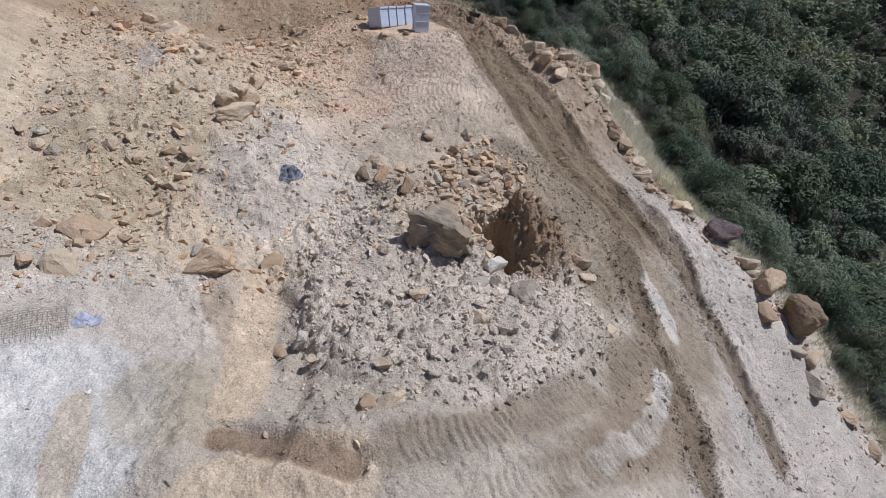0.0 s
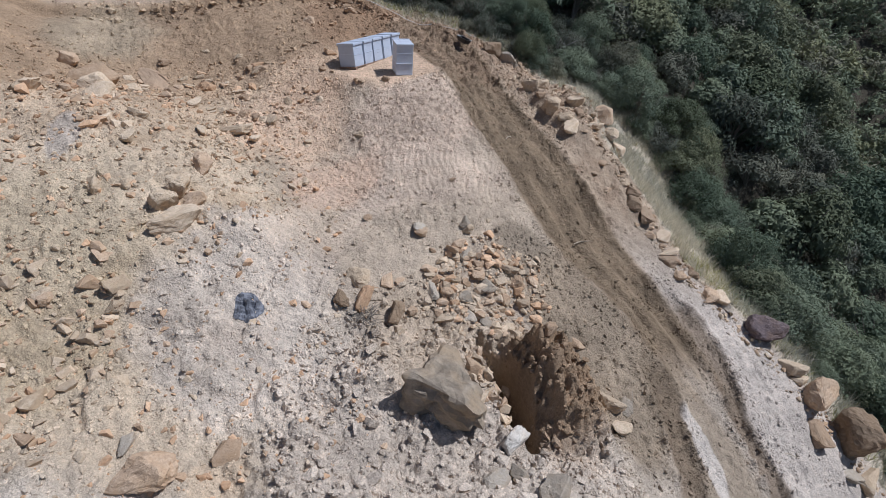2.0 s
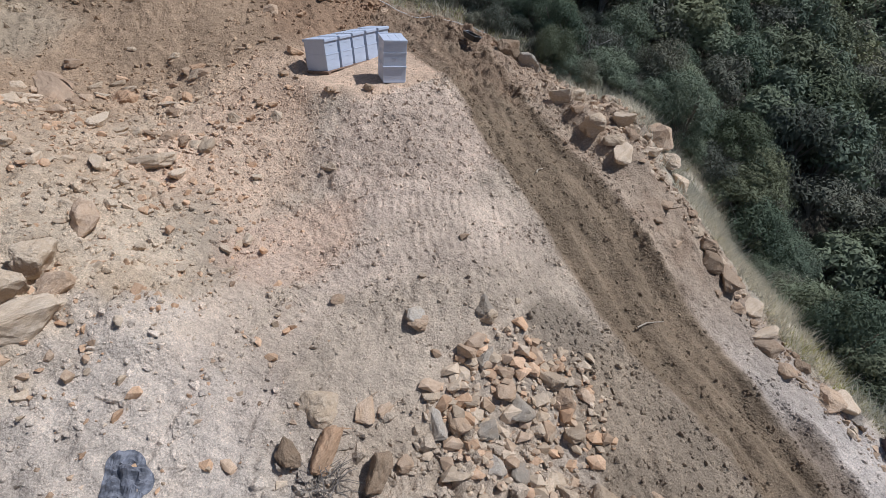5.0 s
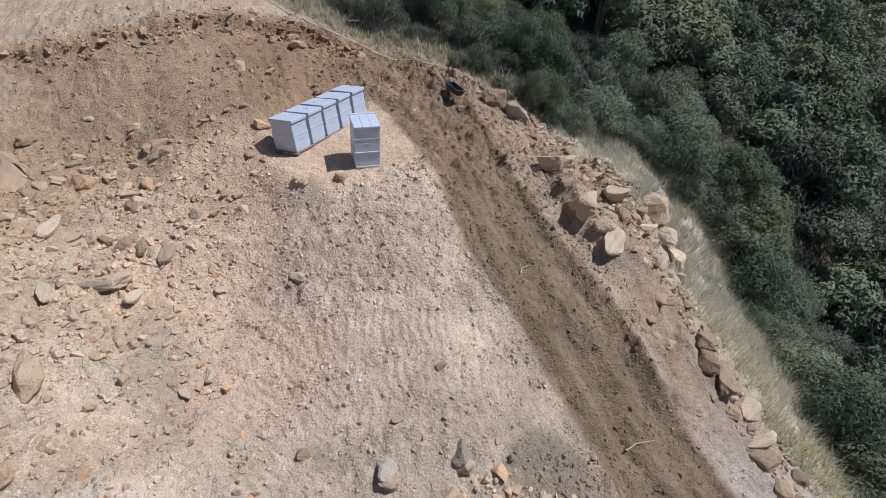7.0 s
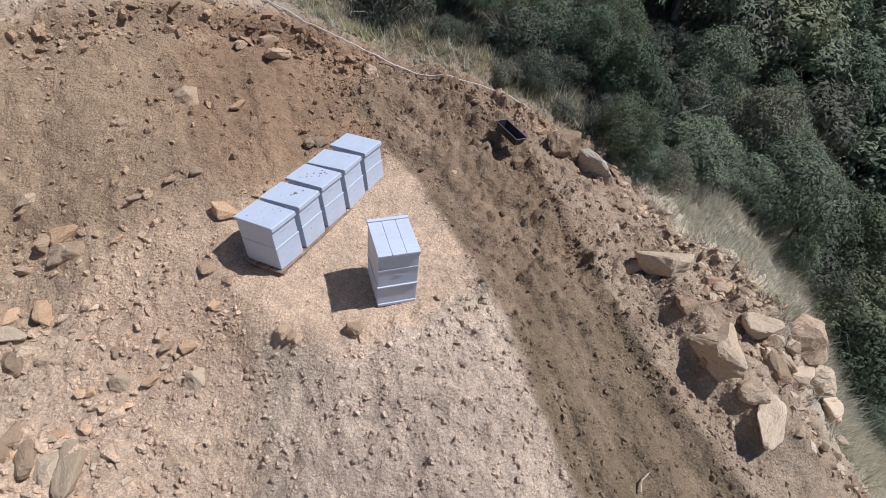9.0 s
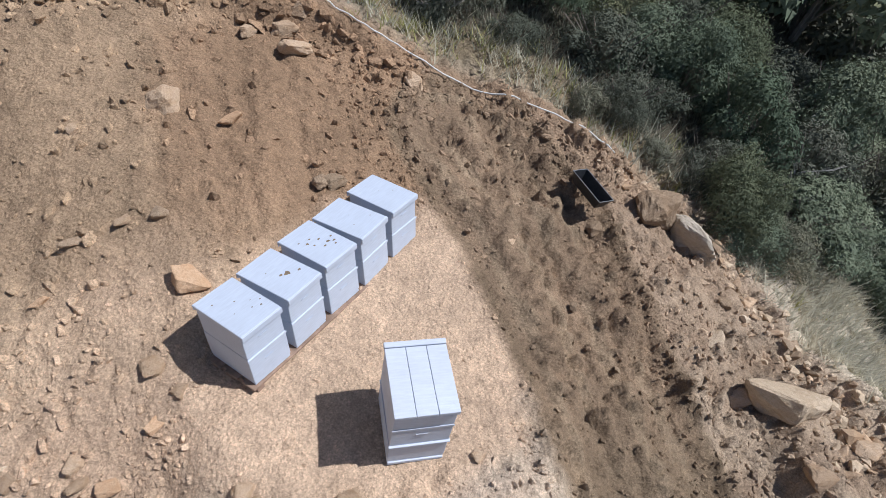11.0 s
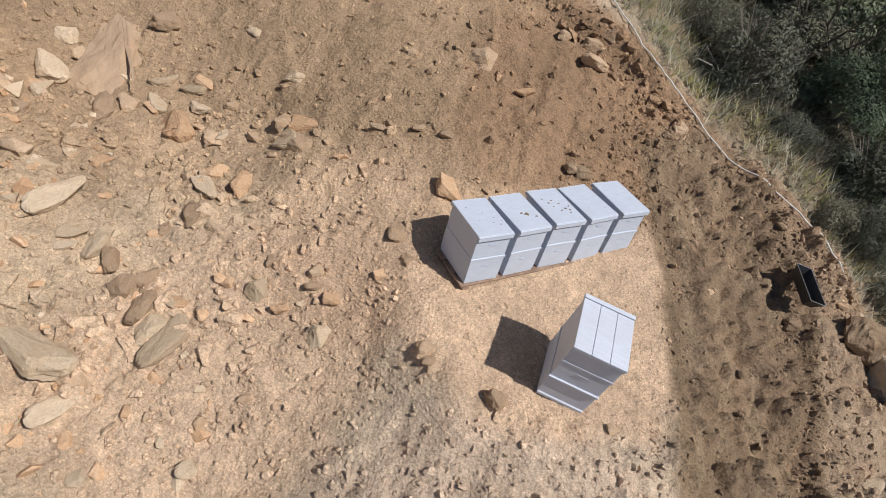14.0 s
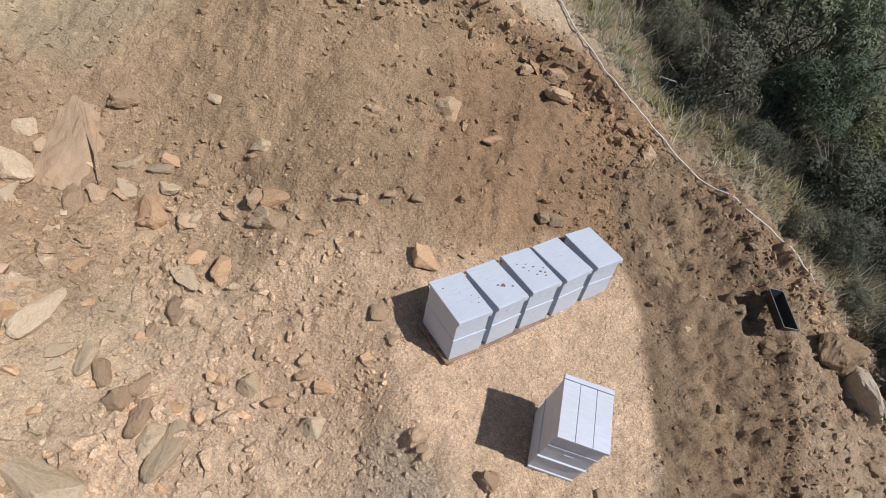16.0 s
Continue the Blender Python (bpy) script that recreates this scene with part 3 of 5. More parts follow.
    lay(soft(np.abs(np.abs(d + 0.2 * w) - half), 0.12, 0.0) * soft(y, -8.0, -6.8) * soft(wob2, -0.3, 0.3) * 0.5, (0.17, 0.125, 0.08), 0.1)
    streak = np.sin(d * 17 + 4 * fractal(x * 0.4, y * 0.4, 118, 2)) * 0.6 + wob2
    lay(soft(np.abs(d), half, half - 0.2) * soft(y + 0.6 * w, -8.6, -7.0) * soft(streak, 0.1, 0.7) * 0.5, (0.32, 0.245, 0.165))
    _, rm = ruts_of(x, y)
    lay(rm * 0.85, (0.205, 0.153, 0.105), 0.2)
    lay(soft(np.abs(along(x, y, PALE_ARC)[1] + 0.5 * w), 0.24, 0.14) * soft(wob2, -0.75, -0.3), (0.6, 0.54, 0.475))
    lay(soft(oval(x, y, 3.85, -8.95, 0.24, 0.85, 6) + 0.6 * w, 0.0, 0.2), (0.57, 0.505, 0.44))
    lay(soft(oval(x, y, 1.71, -4.76, 0.7, 0.5) + 0.5 * w, 0, 0.3) * 0.8, (0.26, 0.21, 0.155))
    for k, line in enumerate(TREADS):
        _, td = along(x, y, line)
        lay(soft(np.abs(td), 0.4, 0.2) * soft(wob, -0.4, 0.2) * (0.75 if k > 1 else 0.3), (0.3, 0.235, 0.17) if k > 1 else (0.6, 0.475, 0.37), 0.1)
    # beyond the edge: litter and dry earth, up to the brush
    lay(soft(e_d + 0.5 * w, 0.1, 0.6), (0.5, 0.435, 0.34))
    lay(soft(e_d + 0.5 * w, 0.1, 0.6) * soft(y, 1.5, 3.0), (0.24, 0.19, 0.125))
    # deep shade between the shrubs, painted into the ground colour as near-black
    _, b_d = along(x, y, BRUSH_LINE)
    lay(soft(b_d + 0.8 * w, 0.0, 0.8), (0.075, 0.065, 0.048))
    return col


def spaced(lo, hi, step, end_lo, end_hi, grow=1.13):
    """Fine steps from lo to hi, growing outwards to the far ends."""
    mid = list(np.arange(lo, hi + step / 2, step))
    out, at, h = [], mid[-1], step
    while at < end_hi:
        h *= grow
        at += h
        out.append(at)
    back, at, h = [], mid[0], step
    while at > end_lo:
        h *= grow
        at -= h
        back.append(at)
    return np.array(back[::-1] + mid + out)


def build_ground():
    gx, gy = spaced(-7.4, 6.2, 0.03, -160, 260), spaced(-13.4, 5.6, 0.03, -140, 300)
    xx, yy = np.meshgrid(gx, gy)
    x, y = xx.ravel(), yy.ravel()
    z = ground_z(x, y)
    nx, ny = len(gx), len(gy)
    k = np.arange(nx * ny).reshape(ny, nx)
    quads = np.stack([k[:-1, :-1], k[:-1, 1:], k[1:, 1:], k[1:, :-1]], -1).reshape(-1, 4)
    me = bpy.data.meshes.new("ground")
    me.vertices.add(len(x))
    me.vertices.foreach_set("co", np.stack([x, y, z], 1).astype(np.float32).ravel())
    me.loops.add(quads.size)
    me.loops.foreach_set("vertex_index", quads.astype(np.int32).ravel())
    me.polygons.add(len(quads))
    me.polygons.foreach_set("loop_start", np.arange(0, quads.size, 4, dtype=np.int32))
    me.polygons.foreach_set("use_smooth", np.ones(len(quads), dtype=bool))
    me.update(calc_edges=True)
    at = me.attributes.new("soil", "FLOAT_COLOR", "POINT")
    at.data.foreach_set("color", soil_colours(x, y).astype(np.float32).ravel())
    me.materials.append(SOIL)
    return tagged(new("ground", me), "graded hillside of tan, grey and brown broken soil", "ground", kind="structure")


build_ground()


# ---- helpers for things ----
def part(name, bm, material, parent=None, label="", smooth=False):
    """Links a bmesh as one mesh object under a thing or a part."""
    me = bpy.data.meshes.new(name)
    bm.to_mesh(me)
    bm.free()
    if smooth:
        me.polygons.foreach_set("use_smooth", [True] * len(me.polygons))
    me.materials.append(material)
    ob = new(name, me)
    ob.parent = parent
    if label:
        ob["label"] = label
    return ob


def thing(name, m, label, category, group="", kind=""):
    ob = new(name)
    ob.empty_display_size = 0.2
    ob.matrix_world = m
    return tagged(ob, label, category, group, kind)


def add_box(bm, x0, x1, y0, y1, z0, z1, bevel=0.004, seg=1):
    r = bmesh.ops.create_cube(bm, size=1.0, matrix=Matrix.Translation(((x0 + x1) / 2, (y0 + y1) / 2, (z0 + z1) / 2)) @ Matrix.Diagonal((x1 - x0, y1 - y0, z1 - z0, 1)))
    if bevel:
        edges = {e for v in r["verts"] for e in v.link_edges}
        bmesh.ops.bevel(bm, geom=list(edges), offset=bevel, segments=seg, affect="EDGES")
    return bm


def box(*a, **k):
    return add_box(bmesh.new(), *a, **k)


def tube(points, radius, sides=8, taper=1.0):
    """A round bar through points, as a bmesh."""
    bm, rings = bmesh.new(), []
    pts = [Vector(p) for p in points]
    for k, p in enumerate(pts):
        ahead = (pts[min(k + 1, len(pts) - 1)] - pts[max(k - 1, 0)]).normalized()
        side = ahead.cross(Vector((0.13, 0.27, 0.95))).normalized()
        up = side.cross(ahead)
        r = radius * (1 + (taper - 1) * k / max(len(pts) - 1, 1))
        rings.append([bm.verts.new(p + r * (math.cos(a) * side + math.sin(a) * up)) for a in np.linspace(0, 2 * math.pi, sides, endpoint=False)])
    for a, b in zip(rings, rings[1:]):
        for i in range(sides):
            bm.faces.new((a[i], a[(i + 1) % sides], b[(i + 1) % sides], b[i]))
    bm.faces.new(rings[0][::-1])
    bm.faces.new(rings[-1])
    return bm


# ---- hives ----
def hive_box(name, parent, w, l, z0, z1, mat, grips=True):
    """A hive body: boards with finger-jointed corners, a rim and hand holds on both short sides."""
    body = part(name, box(0, w, 0, l, z0, z1, bevel=0.003), mat, parent)
    rim = bmesh.new()
    t = 0.006
    add_box(rim, -t, w + t, -t, 0.0, z1 - 0.022, z1 - 0.001, bevel=0.002)
    part("rim", rim, mat, body)
    if grips:
        zc = z0 + 0.62 * (z1 - z0)
        for y, s in ((-0.001, -1), (l + 0.001, 1)):
            g = bmesh.new()
            add_box(g, w / 2 - 0.045, w / 2 + 0.045, min(y, y + s * 0.006), max(y, y + s * 0.006), zc - 0.007, zc + 0.007, bevel=0.003, seg=2)
            part("hand_grip", g, mat, body)
    return body


def blot(cx, cy, z, r, seed):
    """A thin uneven blotch lying on a lid."""
    rnd = random.Random(seed)
    bm = bmesh.new()
    pts = [(cx + r * rnd.uniform(0.45, 1.0) * math.cos(a), cy + r * rnd.uniform(0.3, 0.8) * math.sin(a)) for a in np.linspace(0, 2 * math.pi, 9, endpoint=False)]
    low, top = [bm.verts.new((x, y, z)) for x, y in pts], [bm.verts.new((cx + (x - cx) * 0.9, cy + (y - cy) * 0.9, z + 0.0025)) for x, y in pts]
    bm.faces.new(top)
    for i in range(9):
        bm.faces.new((low[i], low[(i + 1) % 9], top[(i + 1) % 9], top[i]))
    return bm


def row_hive(m, label, blots, mat, lean):
    """Two hive bodies with a flat lid; front along the row at y = 0."""
    w, l = 0.362, 0.505
    h = thing("bee_hive", m @ pose(0, 0, 0, lean[0], lean[1], lean[2]), label, "beehive", "hives in the row")
    part("floor_board", box(0.004, w - 0.004, 0.004, l - 0.004, 0.0, 0.035), mat, h)
    hive_box("lower_box", h, w, l, 0.035, 0.295, mat)
    up = hive_box("upper_box", h, w - 0.006, l - 0.008, 0.296, 0.53, mat)
    up.location = (0.003, 0.004, 0)
    lid = part("lid", box(-0.004, w + 0.004, -0.014, l + 0.014, 0.53, 0.566, bevel=0.004), mat, h)
    part("lid_cleat", box(-0.004, w + 0.004, -0.024, -0.0145, 0.512, 0.562, bevel=0.003), mat, lid)
    part("lid_cleat", box(-0.004, w + 0.004, l + 0.0145, l + 0.024, 0.512, 0.562, bevel=0.003), mat, lid)
    for k, (cx, cy, r) in enumerate(blots):
        part("stain", blot(cx, cy, 0.566, r, int(1000 * (cx + cy))), STAIN, lid, "brown stain on the paint")
    return h


ROW_YAW = 45.2
ROW_AT = pose(-0.9, 0.725, -0.06, -9.5, 1.2, ROW_YAW)
rnd = random.Random(4)
SPECKS = [
    [(0.3, 0.12, 0.012), (0.24, 0.15, 0.008), (0.33, 0.17, 0.01), (0.2, 0.3, 0.009), (0.08, 0.4, 0.012), (0.12, 0.2, 0.006), (0.28, 0.22, 0.007)],
    [(0.22, 0.2, 0.04), (0.3, 0.15, 0.022), (0.12, 0.33, 0.006), (0.17, 0.22, 0.02)],
    [(0.12, 0.3, 0.02), (0.17, 0.33, 0.016), (0.22, 0.27, 0.018), (0.25, 0.19, 0.026), (0.29, 0.16, 0.022), (0.19, 0.17, 0.018), (0.31, 0.22, 0.014), (0.08, 0.36, 0.014), (0.27, 0.12, 0.016), (0.14, 0.24, 0.012)],
    [(0.2, 0.28, 0.006), (0.3, 0.12, 0.008), (0.12, 0.16, 0.006)],
    [(0.18, 0.3, 0.006), (0.27, 0.2, 0.005)],
]
LABELS = [
    "pale blue-white wooden beehive, speckled lid, at the row's end",
    "pale blue-white wooden beehive with a rust-brown patch on its lid",
    "pale blue-white wooden beehive, lid scrawled with brown stains",
    "pale blue-white wooden beehive of two boxes, nearly clean lid",
    "pale blue-white wooden beehive of two boxes, clean lid",
]
for k in range(5):
    row_hive(ROW_AT @ pose(0.006 + 0.434 * k, rnd.uniform(-0.012, 0.012), 0.062, 0, 0, 0), LABELS[k], SPECKS[k], HIVE_BLUE, (rnd.uniform(-0.6, 0.6), rnd.uniform(-0.5, 0.5), rnd.uniform(-2.4, 2.4)))
pallet = thing("pallet", ROW_AT, "long low reddish-brown timber pallet under the row of hives", "pallet")
for k in range(3):
    part("plank", box(-0.03, 2.15, 0.0 + 0.19 * k - 0.025, 0.14 + 0.19 * k - 0.025, 0.038, 0.06), BOARD, pallet)
for x in (0.0, 0.7, 1.4, 2.1):
    part("bearer", box(x, x + 0.07, -0.02, 0.5, -0.04, 0.0375), BOARD, pallet)

single = thing("bee_hive", pose(0.005, 0.02, -0.01, 0, 0, 0), "tall pale grey-blue wooden beehive standing alone, planked lid", "beehive")
part("floor_board", box(0.005, 0.41, -0.012, 0.5, 0.0, 0.035), HIVE_WHITE, single)
hive_box("lower_box", single, 0.415, 0.505, 0.035, 0.28, HIVE_WHITE, grips=False)
ledge = part("ledge", box(-0.008, 0.423, -0.016, 0.512, 0.281, 0.297, bevel=0.003), HIVE_WHITE, single)
hive_box("middle_box", single, 0.415, 0.505, 0.298, 0.535, HIVE_WHITE)
hive_box("upper_box", single, 0.415, 0.505, 0.5365, 0.705, HIVE_WHITE, grips=False)
lid = part("lid_frame", box(-0.006, 0.421, -0.02, 0.525, 0.706, 0.722, bevel=0.003), HIVE_WHITE, single)
for k in range(3):
    part("lid_plank", box(-0.008 + 0.1443 * k, 0.1335 + 0.1443 * k, -0.022, 0.488, 0.7225, 0.748, bevel=0.003), HIVE_WHITE, single)
part("lid_cleat", box(-0.01, 0.425, 0.4915, 0.535, 0.7225, 0.756, bevel=0.004), HIVE_WHITE, single)


# ---- stones ----
def hull(seed, points, boxy=0.6):
    """An angular block about 1 m across, as a bmesh: the hull of a few random points."""
    rnd = random.Random(seed)
    bm = bmesh.new()
    for _ in range(points):
        v = Vector((rnd.gauss(0, 1), rnd.gauss(0, 1), rnd.gauss(0, 1))).normalized()
        big = max(abs(c) for c in v)
        bm.verts.new(v * (0.5 * (1 - boxy) + boxy * 0.5 / big) * rnd.uniform(0.8, 1.0))
    out = bmesh.ops.convex_hull(bm, input=bm.verts)
    loose = {g for g in out["geom_interior"] + out["geom_unused"] if isinstance(g, bmesh.types.BMVert)}
    bmesh.ops.delete(bm, geom=list(loose), context="VERTS")
    return bm


def stone_mesh(name, seed, points=15, cuts=2, rough=0.035, boxy=0.6, mat=None):
    """A broken block: hull with chipped edges and uneven faces, 1 m in each direction."""
    bm = hull(seed, points, boxy)
    bmesh.ops.dissolve_limit(bm, angle_limit=radians(12), verts=bm.verts, edges=bm.edges)
    bmesh.ops.bevel(bm, geom=bm.edges[:], offset=0.035, segments=1, affect="EDGES")
    bmesh.ops.triangulate(bm, faces=bm.faces[:])
    bmesh.ops.subdivide_edges(bm, edges=[e for e in bm.edges if e.calc_length() > 0.14], cuts=cuts, use_grid_fill=True)
    bmesh.ops.triangulate(bm, faces=bm.faces[:])
    for v in bm.verts:
        q = v.co * 2.4 + Vector((seed * 1.7, 0, 0))
        bed = noise.noise(Vector((v.co.z * 9.0 + 1.2 * v.co.x, seed * 0.7, v.co.y * 0.8)))
        v.co += v.co.normalized() * rough * (1.3 * noise.noise(q) + 0.7 * noise.noise(q * 3.3) + 0.4 * noise.noise(q * 7.0) + 0.18 * bed)
    lo = [min(v.co[k] for v in bm.verts) for k in range(3)]
    hi = [max(v.co[k] for v in bm.verts) for k in range(3)]
    for v in bm.verts:
        v.co = Vector(((v.co[k] - (lo[k] + hi[k]) / 2) / (hi[k] - lo[k]) for k in range(3)))
    me = bpy.data.meshes.new(name)
    bm.to_mesh(me)
    bm.free()
    me.materials.append(mat)
    return me


KINDS = {"sand": SANDSTONE, "pale": PALE_STONE, "grey": GREY_STONE, "dark": DARK_STONE, "brown": BROWN_STONE, "white": WHITE_STONE, "orange": ORANGE_STONE}
STONES = {k: [stone_mesh("stone", 10 * i + 3 * n, 10 + (3 * i + n) % 8, 3, 0.05, 0.45 + 0.1 * i, KINDS[k]) for i in range(6)] for n, k in enumerate(KINDS)}
WORDS = {"sand": "tan sandstone", "pale": "pale buff sandstone", "grey": "grey dusty", "dark": "dark purplish-brown", "brown": "brown dirt-stained", "white": "bright pale", "orange": "orange-tan sandstone"}


def lay_stones(rows, kinds, group, where, seed, tall=0.7, sink=0.3):
    """Stones as (x, y, long, short, yaw), bedded into the ground."""
    rnd = random.Random(seed)
    for x, y, a, b, yaw in rows:
        kind = rnd.choice(kinds)
        size = "large" if a > 0.55 else "small" if a < 0.3 else "medium"
        b = max(b, 0.45 * a)
        ob = new("stone", rnd.choice(STONES[kind][3:] if a > 1.5 * b else STONES[kind]))
        h = min(a, b * 1.25) * rnd.uniform(tall * 0.8, tall * 1.15)
        z = 0.5 * ground_point(x, y, False) + 0.5 * ground_point(x, y) + h * (0.37 - sink) + 0.02
        ob.matrix_world = pose(x, y, z, rnd.uniform(-14, 14), rnd.uniform(-14, 14), yaw) @ Matrix.Diagonal((a * 1.08, b * 1.15, h, 1))
        shape = "slab" if a > 1.9 * b else "block" if a > 0.45 else "stone"
        tagged(ob, f"{size} {WORDS[kind]} {shape} lying {where}", "rock", group)


# places of the stones: x, y, long side, short side, yaw
EDGE_STONES = [
    (3.93, 0.32, 0.62, 0.43, -62), (3.7, 0.41, 0.35, 0.31, -52), (3.86, -0.45, 0.36, 0.23, -20), (3.87, -1.07, 0.86, 0.48, -100), (3.96, -1.61, 0.36, 0.3, 4),
    (4.45, -0.27, 0.23, 0.21, -32), (4.55, -0.91, 0.43, 0.35, -10), (3.99, -1.95, 0.64, 0.19, -123), (5.36, -1.02, 0.62, 0.45, -35), (5.45, -1.4, 0.5, 0.4, -41),
    (5.02, -1.4, 0.28, 0.35, -50), (4.82, -1.28, 0.29, 0.23, -95), (5.62, -1.72, 0.5, 0.36, -119), (4.41, -1.43, 0.42, 0.17, -103), (4.78, -1.04, 0.19, 0.2, -11),
    (5.03, -1.12, 0.17, 0.21, -11), (4.52, -2.84, 0.57, 0.35, -85), (5.52, -2.1, 0.14, 0.15, -66),
]
EDGE_MORE_STONES = [
    (5.07, -3.14, 0.24, 0.28, -13), (5.16, -3.37, 0.47, 0.34, -103), (5.04, -3.71, 0.36, 0.36, -35), (5.31, -3.93, 0.68, 0.24, -117), (5.56, -4.38, 0.42, 0.27, -130),
    (5.18, -4.4, 0.22, 0.21, -14), (5.47, -4.8, 0.53, 0.24, -8), (5.3, -5.11, 0.35, 0.39, -102), (5.34, -5.53, 0.3, 0.25, -124), (5.8, -5.39, 0.23, 0.22, -14),
    (5.11, -2.81, 0.18, 0.2, -12), (4.45, -3.43, 0.25, 0.2, -1), (4.94, -4.17, 0.15, 0.15, -13), (5.45, -4.62, 0.19, 0.15, -26), (3.55, 1.01, 0.19, 0.19, -9),
    (3.93, 1.47, 0.17, 0.16, -9), (3.69, -1.09, 0.16, 0.17, -11), (4.17, -3.1, 0.13, 0.16, -13),
]
LOW_STONES = [
    (6.97, -8.71, 0.65, 0.41, -112), (7.48, -9.36, 0.61, 0.5, -96), (8.12, -9.33, 0.87, 0.44, -127), (7.77, -9.83, 0.59, 0.77, -8), (8.79, -10.22, 0.37, 0.45, -9),
    (9.29, -10.75, 0.34, 0.42, -9), (7.09, -7.43, 0.66, 0.38, -78), (6.14, -6.03, 0.38, 0.43, -59), (5.9, -5.92, 0.6, 0.32, -119), (6.19, -6.24, 0.25, 0.26, -5),
    (7.18, -7.7, 0.3, 0.3, -54),
]
BANK_STONES = [
    (-3.86, -1.12, 0.78, 0.32, -24), (-3.42, -1.44, 0.42, 0.17, 77), 
    (-4.49, -1.4, 0.38, 0.17, -72), (-3.06, -0.62, 0.55, 0.21, 76), (-3.22, -0.55, 0.24, 0.34, -12),
    (-3.57, -0.15, 0.15, 0.25, -11), (-2.99, -2.27, 0.4, 0.21, -85), (-3.52, -2.25, 0.3, 0.13, -65), (-2.47, -2.75, 0.19, 0.18, 45), (-2.29, -1.39, 0.15, 0.22, -12),
    (-1.86, -0.07, 0.21, 0.19, 43), (-4.42, -2.75, 0.68, 0.13, -71),
]
BANK_MORE_STONES = [
    (-4.11, -1.79, 0.31, 0.13, -45), (-4.55, -1.92, 0.3, 0.15, -76),
    (-2.6, 0.15, 0.22, 0.18, 76), (-2.71, -3.45, 0.15, 0.12, -25), (-3.24, -3.52, 0.14, 0.2, 30), (-1.17, -1.54, 0.3, 0.22, -61), (-2.73, -3.04, 0.19, 0.11, -44),
    (-3.73, -3.2, 0.13, 0.13, -14), (-3.73, -1.78, 0.19, 0.13, -37), (-4.75, 0.11, 0.59, 0.16, 86), (-4.62, -2.54, 0.15, 0.16, 73), (-2.97, -1.78, 0.14, 0.17, -13),
]
FAN_STONES = [
    (0.62, -3.46, 0.19, 0.18, -39), (0.57, -4.67, 0.27, 0.24, -36), (-0.38, -4.65, 0.24, 0.22, -25), (-0.85, -0.16, 0.23, 0.14, -95), (-0.21, -0.19, 0.17, 0.18, -10),
    (-0.18, -4.03, 0.1, 0.09, -14), (1.07, -4.48, 0.1, 0.09, -14),
]
UPPER_STONES = [
    (-7.0, 1.25, 0.92, 0.72, -28), (-6.75, 0.2, 0.66, 0.56, 27), (-7.78, -0.31, 0.38, 0.43, 18), 
    (-6.49, -0.36, 0.69, 0.42, 58), (-6.14, -3.65, 0.33, 0.24, 78), (-5.62, -3.55, 0.2, 0.27, -6), (-5.72, -2.28, 0.49, 0.23, 88),
    (-5.68, -1.26, 0.42, 0.28, -63), (-7.79, 0.84, 0.26, 0.33, 0), (-7.97, -0.47, 0.38, 0.31, 64), (-7.78, 2.45, 0.48, 0.32, -29), (-5.18, -1.7, 0.23, 0.24, -4),
    (-6.58, -4.01, 0.24, 0.14, -71), (-6.6, -5.57, 0.19, 0.25, -9), (-5.57, -5.74, 0.41, 0.17, -63),
]
LATE_STONES = [
    (-3.21, 1.86, 0.42, 0.22, -13), (-3.33, 2.2, 0.32, 0.23, 34), (-3.75, 1.02, 0.43, 0.15, -25), (-3.7, 0.67, 0.38, 0.18, -52), (-3.44, 1.22, 0.34, 0.21, 94),
    (-3.85, 1.32, 0.23, 0.19, 25), (-4.67, 1.73, 0.51, 0.29, -38), (-4.17, -0.1, 0.36, 0.17, 94), (-4.39, -0.1, 0.26, 0.14, 51),
    (-4.33, -0.24, 0.2, 0.11, 57), (-3.43, -0.4, 0.42, 0.19, 104), (-3.2, -0.25, 0.22, 0.11, 21), (-3.94, -0.16, 0.3, 0.12, -49), (-3.66, -0.36, 0.24, 0.23, 21),
    (-3.8, 0.4, 0.18, 0.06, 96), (-4.76, 2.44, 0.22, 0.14, 13), 
]
LATE_MORE_STONES = [
    (-4.13, 1.82, 0.2, 0.13, 67), (-2.66, 1.81, 0.16, 0.1, 12), (-5.04, 1.86, 0.18, 0.16, 57), (-4.84, 0.79, 0.24, 0.11, 92), (-4.12, -0.75, 0.15, 0.09, 9),
]
ROUND_STONES = [
    (-1.44, 1.72, 0.25, 0.26, 25), (-1.69, 1.07, 0.17, 0.17, 23), (-1.44, 0.86, 0.18, 0.13, 44), (-1.63, 0.63, 0.16, 0.09, 53), (-2.2, 0.47, 0.14, 0.13, 21),
    (-2.16, 0.33, 0.16, 0.09, 43), (-1.94, 0.27, 0.15, 0.13, 21), (-2.63, 0.46, 0.14, 0.15, 22), (-2.33, 0.06, 0.16, 0.14, -1), (-0.98, -0.02, 0.18, 0.13, 49),
    (-0.9, -0.1, 0.11, 0.09, 19), (-0.51, 4.67, 0.38, 0.25, 32), (-0.62, 5.0, 0.3, 0.22, -1), (0.83, 4.35, 0.23, 0.24, 29), (-1.17, 3.5, 0.24, 0.15, 15),
    (-1.81, 3.73, 0.32, 0.27, -17), (-0.45, 5.22, 0.23, 0.22, -1), (-1.04, 4.87, 0.21, 0.15, 33),
]
